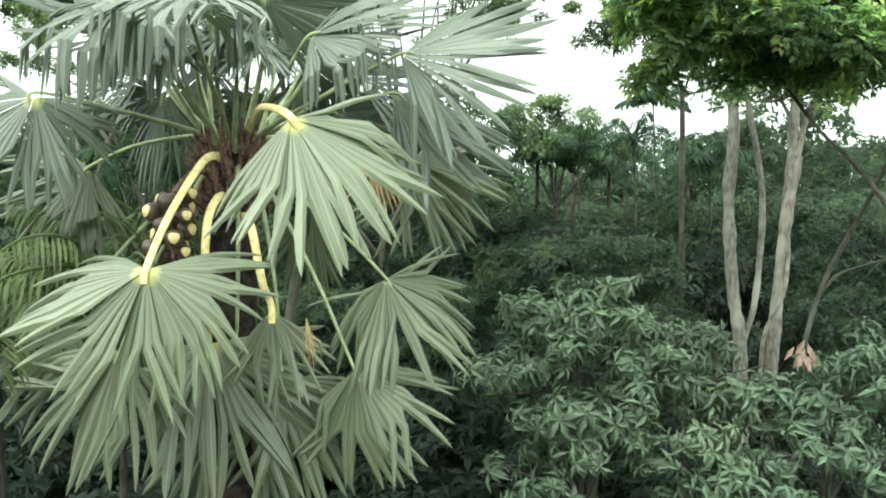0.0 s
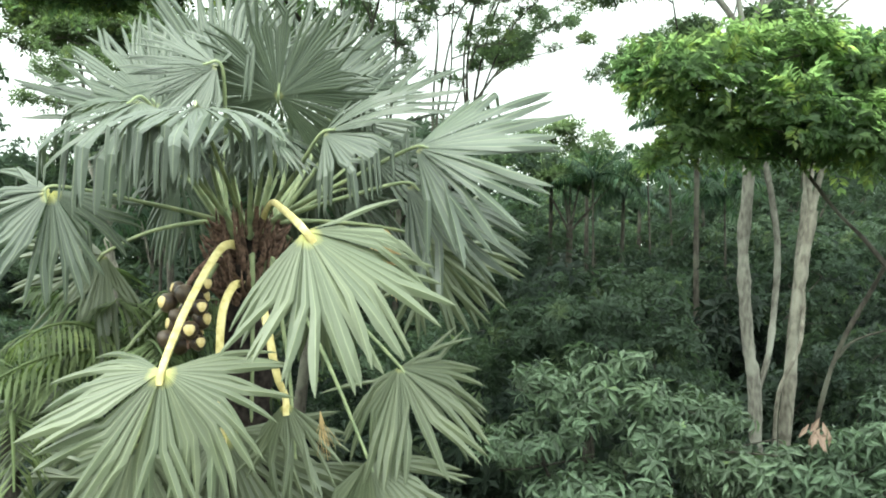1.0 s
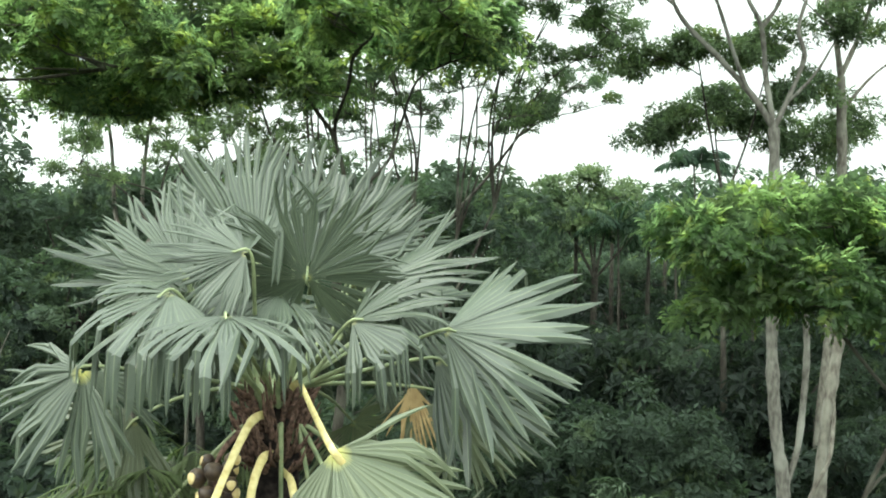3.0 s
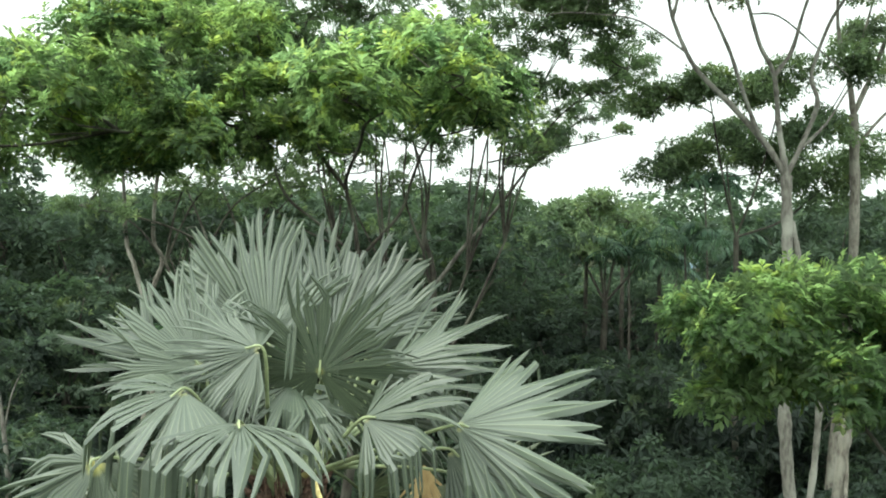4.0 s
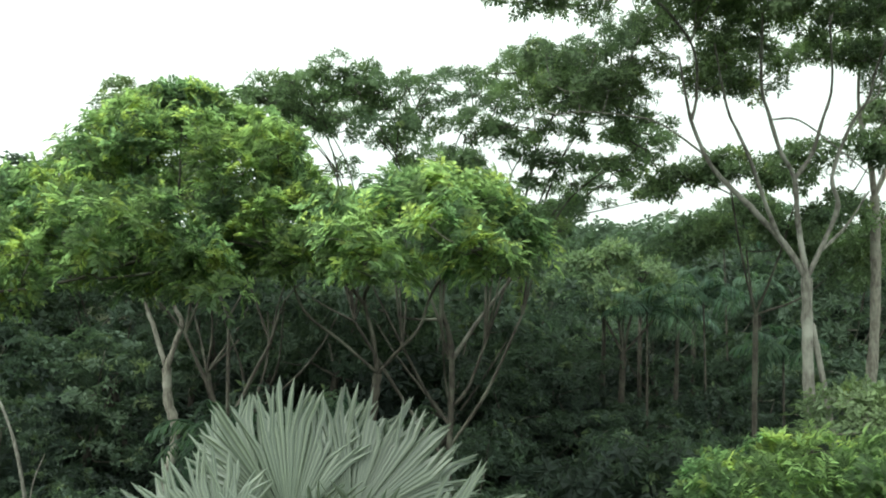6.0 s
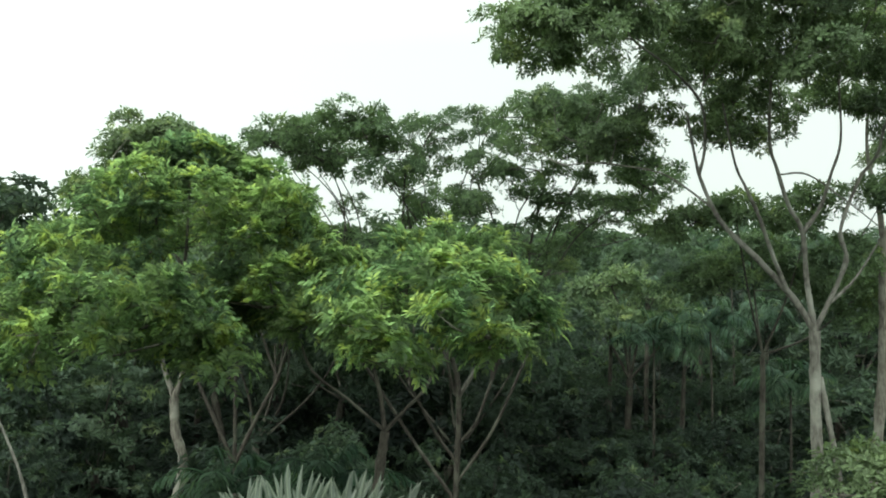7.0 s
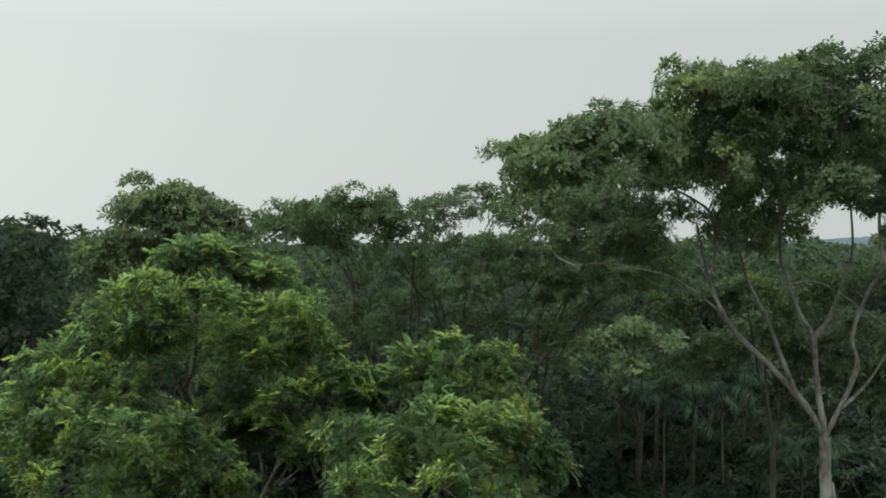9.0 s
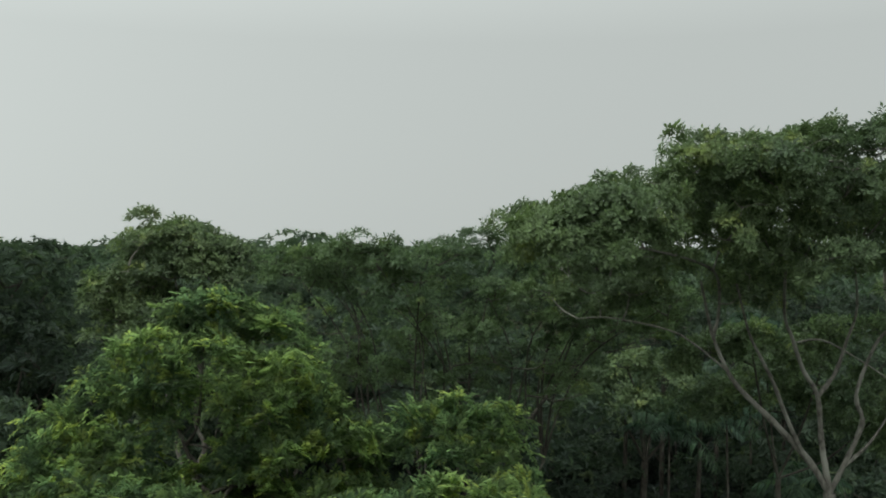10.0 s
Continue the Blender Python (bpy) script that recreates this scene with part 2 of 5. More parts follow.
def tube_arrays(pts, r0, r1, sides=8, steps=5, flat=1.0, knobs=0.08, seed=0, power=1.0):
    """A tapered, slightly uneven stem; returns verts and quad faces."""
    rng = np.random.default_rng(seed)
    c = spline(pts, steps)
    n = len(c)
    tan = np.gradient(c, axis=0); tan /= np.linalg.norm(tan, axis=1)[:, None] + 1e-9
    ref = np.array([0, 1.0, 0]) if abs(tan[:, 1]).mean() < 0.8 else np.array([1.0, 0, 0])
    s = np.cross(tan, ref); s /= np.linalg.norm(s, axis=1)[:, None] + 1e-9
    u = np.cross(s, tan)
    w = np.linspace(0, 1, n) ** power
    r = (r0 + (r1 - r0) * w)[:, None] * (1 + knobs * rng.standard_normal((n, 1)))
    a = np.linspace(0, 2 * np.pi, sides, endpoint=False)
    wob = 1 + knobs * 0.6 * rng.standard_normal((n, sides))
    v = c[:, None, :] + (r * wob)[:, :, None] * (np.cos(a)[None, :, None] * s[:, None, :] + flat * np.sin(a)[None, :, None] * u[:, None, :])
    i, j = np.meshgrid(np.arange(n - 1), np.arange(sides), indexing="ij")
    f = np.stack([i * sides + j, i * sides + (j + 1) % sides, (i + 1) * sides + (j + 1) % sides, (i + 1) * sides + j], -1).reshape(-1, 4)
    return v.reshape(-1, 3), f


def tube(name, pts, r0, r1, mat, origin=(0, 0, 0), **kw):
    v, f = tube_arrays(pts, r0, r1, **kw)
    return mesh_of(name, v - np.array(origin), f, mat)


def joined(name, arrays, mat, origin=(0, 0, 0), smooth=True):
    vs, fs, k = [], [], 0
    for v, f in arrays:
        vs.append(v); fs.append(f + k); k += len(v)
    return mesh_of(name, np.vstack(vs) - np.array(origin), np.vstack(fs), mat, smooth)


# ---------------------------------------------------------------- foliage
def leaflet(base, way, up, length, width, bend, fine):
    """One leaf: folded along its midrib and bent down; two quads, or one when it is far off."""
    way, up = np.array(way, float), np.array(up, float)
    way /= np.linalg.norm(way)
    side = np.cross(way, up); side /= np.linalg.norm(side) + 1e-9
    nrm = np.cross(side, way)
    mid = base + way * length * 0.5 - nrm * bend * length * 0.15
    tip = base + way * length * 0.97 - nrm * bend * length * 0.55
    l, r = mid + side * width * 0.5 + nrm * width * 0.18, mid - side * width * 0.5 + nrm * width * 0.18
    if fine:
        return np.array([base, l, tip, r, mid - nrm * width * 0.1]), np.array([[0, 4, 2, 1], [0, 3, 2, 4]])
    return np.array([base, l, tip, r]), np.array([[0, 3, 2, 1]])


def sprig(kind, seed, fine=True):
    """A unit shoot that grows along +z: 'rosette' (whorl of long hanging leaves), 'plume' (pinnate leaves), 'whorl', 'spray', 'tuft' (far clump)."""
    rng = np.random.default_rng(seed)
    out = []
    if kind == "rosette":
        n = 9
        for i in range(n):
            a = 2.4 * i + rng.normal(0, 0.2)
            el = radians(30 - 85 * i / n + rng.normal(0, 12))
            d = np.array([math.cos(a) * math.cos(el), math.sin(a) * math.cos(el), math.sin(el)])
            out.append(leaflet(np.array([0, 0, -0.25 * i / n]), d, (0, 0, 1), rng.uniform(0.75, 1.1), rng.uniform(0.24, 0.34), rng.uniform(0.8, 1.6), fine))
    elif kind == "whorl":
        for i in range(8):
            a = 2.4 * i + rng.normal(0, 0.25)
            el = radians(45 - 60 * i / 8 + rng.normal(0, 12))
            d = np.array([math.cos(a) * math.cos(el), math.sin(a) * math.cos(el), math.sin(el)])
            out.append(leaflet(d * 0.12 - np.array([0, 0, 0.2 * i / 8]), d, (0, 0, 1), rng.uniform(0.7, 1.05), rng.uniform(0.3, 0.42), rng.uniform(0.2, 0.9), fine))
    elif kind == "spray":
        for b in range(3):
            a = 2.1 * b + rng.normal(0, 0.35)
            el = radians(rng.uniform(0, 45))
            d = np.array([math.cos(a) * math.cos(el), math.sin(a) * math.cos(el), math.sin(el)])
            s = np.cross(d, (0, 0, 1)); s /= np.linalg.norm(s)
            for k in range(3):
                p = d * (0.25 + 0.3 * k) - np.array([0, 0, 0.03 * k * k])
                for sg in ((-1, 1) if k < 2 else (0,)):
                    out.append(leaflet(p, s * sg * 0.8 + d * 0.7 + rng.normal(0, 0.15, 3), (0, 0, 1), 0.6, 0.27, rng.uniform(0.0, 0.6), fine))
    elif kind == "plume":
        for b in range(8):
            a = 2.4 * b + rng.normal(0, 0.25)
            el = radians(62 - 60 * b / 8 + rng.normal(0, 9))
            d = np.array([math.cos(a) * math.cos(el), math.sin(a) * math.cos(el), math.sin(el)])
            s = np.cross(d, (0, 0, 1)); s /= np.linalg.norm(s)
            long = rng.uniform(0.75, 1.1)
            for k in range(5):
                q = 0.3 + 0.17 * k
                p = (d * q - np.array([0, 0, 0.26 * q ** 2.4])) * long
                for sg in ((-1, 1) if k < 4 else (-0.35, 0.35)):
                    out.append(leaflet(p, s * sg * 0.75 + d * 0.7 + np.array([0, 0, -0.28 * q]) + rng.normal(0, 0.1, 3), (0, 0, 1), rng.uniform(0.3, 0.4) * (1.15 - 0.35 * abs(q - 0.6)), 0.165, rng.uniform(0.1, 0.7), fine))
    else:
        for i in range(6):
            d = rng.normal(0, 1, 3); d[2] = abs(d[2]) * 0.6
            d /= np.linalg.norm(d)
            out.append(leaflet(d * 0.1, d, (0, 0, 1), rng.uniform(0.7, 1.1), rng.uniform(0.3, 0.45), rng.uniform(0.2, 1.0), fine))
    vs, fs, k = [], [], 0
    for v, f in out:
        vs.append(v); fs.append(f + k); k += len(v)
    return np.vstack(vs), np.vstack(fs)


SPRIGS = {(k, f): [sprig(k, 7 * i + 1, f) for i in range(5)] for k in ("rosette", "plume", "whorl", "spray", "tuft") for f in (True, False)}


def foliage(pos, axis, size, kind, fine, seed):
    """Shoots at the given places: verts and faces of one mesh."""
    rng = np.random.default_rng(seed)
    pick = rng.integers(0, 5, len(pos))
    vs, fs, off = [], [], 0
    for i, (v, f) in enumerate(SPRIGS[(kind, fine)]):
        sel = pick == i
        m = int(sel.sum())
        if not m:
            continue
        z = axis[sel] / (np.linalg.norm(axis[sel], axis=1)[:, None] + 1e-9)
        x = np.cross(z, rng.standard_normal((m, 3))); x /= np.linalg.norm(x, axis=1)[:, None] + 1e-9
        y = np.cross(z, x)
        rot = np.stack([x, y, z], 2) * size[sel][:, None, None]
        w = np.einsum("nij,kj->nki", rot, v) + pos[sel][:, None, :]
        vs.append(w.reshape(-1, 3))
        fs.append((f[None] + (off + np.arange(m) * len(v))[:, None, None]).reshape(-1, 4))
        off += m * len(v)
    return np.vstack(vs), np.vstack(fs)


def shoots(blobs, puff=0.42, per_puff=12, cover=1.0, size=0.2, low=-0.35, seed=0, flat=0.75, solid=0.5):
    """Shoots in puffs over the shells of ellipsoid blobs (x, y, z, rx, ry, rz)."""
    rng = np.random.default_rng(seed)
    P, A = [], []
    for b in blobs:
        c, r = np.array(b[:3]), np.array(b[3:6])
        area = 4 * math.pi * ((r[0] * r[1]) ** 1.6 / 3 + (r[0] * r[2]) ** 1.6 / 3 + (r[1] * r[2]) ** 1.6 / 3) ** (1 / 1.6)
        n = max(3, int(cover * area * 0.75 / (puff * puff * 2.2)))
        d = rng.standard_normal((n * 3, 3)); d /= np.linalg.norm(d, axis=1)[:, None]
        d = d[d[:, 2] > low][:n]
        lump = np.array([noise.noise(Vector(q * 1.7 + c)) for q in d])[:, None]
        d = d[(lump[:, 0] + rng.random(len(d)) * 0.9) > 0.05 - 0.25 * solid]
        lump = np.array([noise.noise(Vector(q * 1.7 + c)) for q in d])[:, None]
        reach = 1 - 0.38 * rng.random((len(d), 1)) ** 1.6 + 0.08 * rng.standard_normal((len(d), 1)) + 0.38 * lump
        pc = c + d * r * reach
        for q, dd in zip(pc, d):
            e = rng.standard_normal((per_puff, 3)); e /= np.linalg.norm(e, axis=1)[:, None]
            e[:, 2] = np.abs(e[:, 2]) * 1.0 - 0.25
            s = puff * rng.uniform(0.65, 1.25)
            P.append(q + e * s * np.array([1, 1, flat]) * rng.uniform(0.4, 1.0, (per_puff, 1)))
            A.append(e * 0.9 + dd * 0.6 + np.array([0, 0, 0.35]))
    P, A = np.vstack(P), np.vstack(A)
    return P, A, size * rng.uniform(0.7, 1.3, len(P))


def scatter(blobs, n, seed, share=0.5, thin=1.2):
    """Breaks each blob into uneven smaller ones, so that a crown is lumpy and has gaps."""
    rng = np.random.default_rng(seed)
    out = []
    for b in blobs:
        c, r = np.array(b[:3]), np.array(b[3:6])
        for _ in range(n):
            d = rng.standard_normal(3); d /= np.linalg.norm(d)
            q = c + d * r * rng.uniform(0.35, 0.85)
            s = rng.uniform(0.6, 1.25) * share
            out.append((*q, r[0] * s, r[1] * s, max(r[2] * s * thin, 0.16)))
    return out


def hull_lumps(n, xs, lows, highs, ys, radius, seed, thin=0.5, bias=0.8):
    """Uneven leaf lumps strewn through a crown whose under and upper outline are given along x."""
    rng = np.random.default_rng(seed)
    out = []
    for _ in range(n):
        x, y = rng.uniform(xs[0], xs[-1]), rng.uniform(*ys)
        lo, hi = np.interp(x, xs, lows), np.interp(x, xs, highs)
        r = rng.uniform(*radius)
        out.append((x, y, lo + (hi - lo) * rng.random() ** bias, r, r * rng.uniform(0.8, 1.1), r * thin * rng.uniform(0.7, 1.3)))
    return out


def cushions(tiers, seed, size=0.3, spread=0.95, low=-0.4, flat=0.5):
    """Small domed leaf cushions, unevenly set over the upper shell of each tier (x, y, z, rx, ry, rz) of a crown."""
    rng = np.random.default_rng(seed)
    out = []
    for t in tiers:
        c, r = np.array(t[:3]), np.array(t[3:6])
        area = 2 * math.pi * (r[0] * r[1] + r[2] * (r[0] + r[1]) * 0.5)
        n = max(4, int(spread * area / (math.pi * size * size)))
        for i in range(n):
            z = 1 - (1 - low) * (i + 0.5) / n
            a = 2.39996 * i + rng.normal(0, 0.4)
            h = math.sqrt(max(0.0, 1 - z * z))
            d = np.array([h * math.cos(a), h * math.sin(a), z])
            bulge = 0.42 * noise.noise(Vector(d * 2.4 + c * 2.1)) + rng.normal(0, 0.1)
            if bulge < -0.22:
                continue
            s = size * rng.uniform(0.55, 1.45)
            out.append((*(c + d * r * (0.88 + bulge)), s * rng.uniform(0.8, 1.25), s * rng.uniform(0.8, 1.25), s * flat * rng.uniform(0.7, 1.3)))
    return out


def cushion_crown(name, pads, mat, origin, kind, gap, size, seed, fine=False, lift=0.75):
    """Leaf shoots over the domed top of each cushion, and some that stand out from it."""
    rng = np.random.default_rng(seed)
    P, A = [], []
    for b in pads:
        c, r = np.array(b[:3]), np.array(b[3:6])
        n = int(1.45 * math.pi * r[0] * r[1] / (gap * gap)) + 2
        d = rng.standard_normal((n * 2, 3)); d /= np.linalg.norm(d, axis=1)[:, None]
        d = d[d[:, 2] > -0.15][:n]
        reach = rng.uniform(0.6, 1.1, (len(d), 1)) + (rng.random((len(d), 1)) < 0.12) * rng.uniform(0.2, 0.6, (len(d), 1))
        P.append(c + d * r * reach)
        A.append(np.array([0, 0, lift]) + d * np.array([0.8, 0.8, 0.4]) + rng.normal(0, 0.22, d.shape))
    P, A = np.vstack(P), np.vstack(A)
    v, f = foliage(P, A, size * rng.uniform(0.6, 1.35, len(P)), kind, fine, seed + 1)
    return mesh_of(name, v - np.array(origin), f, mat, smooth=False)


def crown_mesh(name, blobs, mat, origin, kind="spray", fine=True, seed=0, lumps=0, **kw):
    if lumps:
        blobs = scatter(blobs, lumps, seed + 5)
    p, a, s = shoots(blobs, seed=seed, **kw)
    v, f = foliage(p, a, s, kind, fine, seed + 1)
    return mesh_of(name, v - np.array(origin), f, mat, smooth=False)


def twig_arrays(limbs, blobs, seed, r=0.02, per=2):
    """Thin boughs that grow from the limbs to each leaf lump in turn, then fork inside it."""
    rng = np.random.default_rng(seed)
    nodes = [q for pts in limbs for q in spline(pts, 4)[len(pts):]]
    todo = [np.array(b[:3]) for b in blobs]
    size = [np.array(b[3:6]) for b in blobs]
    out = []
    near = [min(((np.linalg.norm((q - c) * (1, 1, 0.8)) + 2.0 * max(0.0, q[2] - c[2])), i) for i, q in enumerate(nodes)) for c in todo]
    left = set(range(len(todo)))
    while left:
        k = min(left, key=lambda q: near[q][0])
        left.discard(k)
        s, c, rad = nodes[near[k][1]], todo[k], size[k]
        gap = np.linalg.norm(c - s)
        m = (s + c) / 2 + rng.normal(0, 0.07, 3) * gap + np.array([0, 0, -0.06 * gap])
        out.append(tube_arrays([s, m, c], r * (0.7 + 0.35 * gap), r * 0.5, sides=5, steps=3, seed=seed + k))
        for i in range(per):
            d = rng.standard_normal(3); d[2] = abs(d[2]) * 0.6; d /= np.linalg.norm(d)
            out.append(tube_arrays([c, c + d * rad * 0.4 + rng.normal(0, 0.04, 3), c + d * rad * 0.9], r * 0.5, r * 0.2, sides=4, steps=2, seed=seed + i))
        for q in (m, c):
            nodes.append(q)
            for b in left:
                dist = np.linalg.norm((q - todo[b]) * (1, 1, 0.8)) + 2.0 * max(0.0, q[2] - todo[b][2])
                if dist < near[b][0]:
                    near[b] = (dist, len(nodes) - 1)
    return out


def tree(name, base, trunks, limbs, blobs, mats, label, category="tree", kind="spray", fine=True, seed=0, twig_r=0.03, twigs=5, crown_kw=None, crown_label="", group="", pads=None):
    """A tree: trunks and limbs as (points, r0, r1), a crown of leaf puffs, and its twigs."""
    root = thing(name, base, label, category, group)
    bark, leaf = mats
    for pts, r0, r1 in trunks:
        piece("trunk", tube("trunk", pts, r0, r1, bark, base, sides=12, steps=6, seed=seed + len(pts)), root)
    for k, (pts, r0, r1) in enumerate(limbs):
        piece("limb", tube("limb", pts, r0 * 0.85, r1 * 0.8, bark, base, sides=8, steps=5, seed=seed + 11 * k), root)
    if blobs:
        if pads:
            piece("crown", cushion_crown("crown", blobs, leaf, base, kind, seed=seed, fine=fine, **pads), root, crown_label)
        else:
            piece("crown", crown_mesh("crown", blobs, leaf, base, kind, fine, seed, **(crown_kw or {})), root, crown_label)
        if twigs:
            ways = [p for p, _, _ in limbs] or [p for p, _, _ in trunks]
            tagged(piece("branching", joined("branching", twig_arrays(ways, blobs, seed, twig_r, twigs), bark, base), root), kind="stuff")
    return root


# ---------------------------------------------------------------- ground and distance
def ground():
    xs = np.concatenate([-np.geomspace(4000, 60, 14), np.linspace(-50, 50, 41), np.geomspace(60, 4000, 14)])
    ys = np.concatenate([-np.geomspace(4000, 60, 14), np.linspace(-50, 80, 53), np.geomspace(90, 4000, 14)])
    v = [(x, y, 0.25 * noise.noise((x * 0.15, y * 0.15, 0)) if abs(x) < 55 and -55 < y < 85 else 0.0) for y in ys for x in xs]
    w = len(xs)
    f = [(j * w + i, j * w + i + 1, (j + 1) * w + i + 1, (j + 1) * w + i) for j in range(len(ys) - 1) for i in range(w - 1)]
    tagged(new("ground", mesh_of("ground", v, f, SOIL)), "dark forest floor of soil and leaf litter", "ground", kind="structure")


ground()


# ---------------------------------------------------------------- fan palm
HEART = np.array((-2.06, 8.75, 6.95))


def fan_blade(hub, axis, face, radius, spread, droop, broken, seed, fingers=32, cup=0.2, split=0.47, base_v=0.0):
    """A pleated fan: fingers joined to about half their length, then free, pointed and hanging."""
    rng = np.random.default_rng(seed)
    a = np.array(axis, float); a /= np.linalg.norm(a)
    n = np.array(face, float); n -= a * (n @ a); n /= np.linalg.norm(n)
    s = np.cross(a, n)
    down = np.array([0, 0, -1.0])
    cuts = np.array([0.02, 0.14, 0.32, 0.5, 0.62, 0.74, 0.85, 0.93, 1.0])
    fingers = max(14, int(fingers * spread / 220))
    step = radians(spread) / fingers
    vs, fs, uv = [], [], []
    wave, phase = rng.uniform(0.05, 0.16), rng.uniform(0, 6.28)
    # fingers hang together in lobes: deep cuts between lobes, shallow ones inside
    lobe, cut, left = [], [split], int(rng.integers(1, 4))
    for i in range(fingers):
        lobe.append(len(lobe) and lobe[-1] + (left == 0))
        if left == 0:
            left = int(rng.integers(1, 4))
        left -= 1
        cut.append(split + rng.uniform(-0.14, 0.04) if left == 0 else min(0.88, split + rng.uniform(0.02, 0.2)))
    mood = [(rng.random() < broken, rng.uniform(0.52, 0.86), rng.uniform(0.6, 1.5), rng.normal(0, 0.12), rng.normal(0, 0.06)) for _ in range(lobe[-1] + 1)]
    for i in range(fingers):
        th = (i + 0.5) / fingers * radians(spread) - radians(spread) / 2
        rel = abs(th) / (radians(spread) / 2)
        long = radius * (1.0 - 0.28 * rel ** 2) * rng.uniform(0.93, 1.05)
        torn, at, heavy, lean, lift = mood[lobe[i]]
        lean += rng.normal(0, 0.05)
        sp = min(cut[i], cut[i + 1])
        d0 = a * math.cos(th) + s * math.sin(th) - n * (cup * (0.3 + rel) + wave * math.sin(2.6 * th + phase) + lift)
        d0 /= np.linalg.norm(d0)
        tang = -a * math.sin(th) + s * math.cos(th)
        snap = at if torn else 9
        sag = droop * heavy
        p, last, k0 = np.array(hub, float) + d0 * 0.0, 0.0, len(vs)
        for q in cuts:
            w = min(0.9, sag * max(0.0, q - 0.1) ** 1.6)
            d = d0 * (1 - w) + down * w
            if q > sp:
                d = d + tang * lean * 2
            if q > snap:
                d = d * 0.15 + down
            d /= np.linalg.norm(d)
            p = p + d * (q - last) * long
            last = q
            full = q * long * math.tan(step / 2) * 1.04
            half = [full if q <= c else full * (c / q) * (0.1 + 0.9 * max(0.0, (1 - q) / (1 - c)) ** 0.66 if q < 1 else 0.0) for c in (cut[i], cut[i + 1])]
            lo, hi = (max(h, 0.0015) for h in half)
            nn = np.cross(d, tang); nn /= np.linalg.norm(nn) + 1e-9
            if nn @ n < 0:
                nn = -nn
            keel = (lo + hi) / 2 * (0.2 if q <= sp else 0.5)
            vs += [p - tang * lo - nn * keel * 0.5, p + nn * keel * 0.5, p + tang * hi - nn * keel * 0.5]
            uv += [(-1, q + base_v), (0, q + base_v), (1, q + base_v)]
        for j in range(len(cuts) - 1):
            b = k0 + 3 * j
            fs += [(b, b + 1, b + 4, b + 3), (b + 1, b + 2, b + 5, b + 4)]
    return np.array(vs), np.array(fs), np.array(uv)


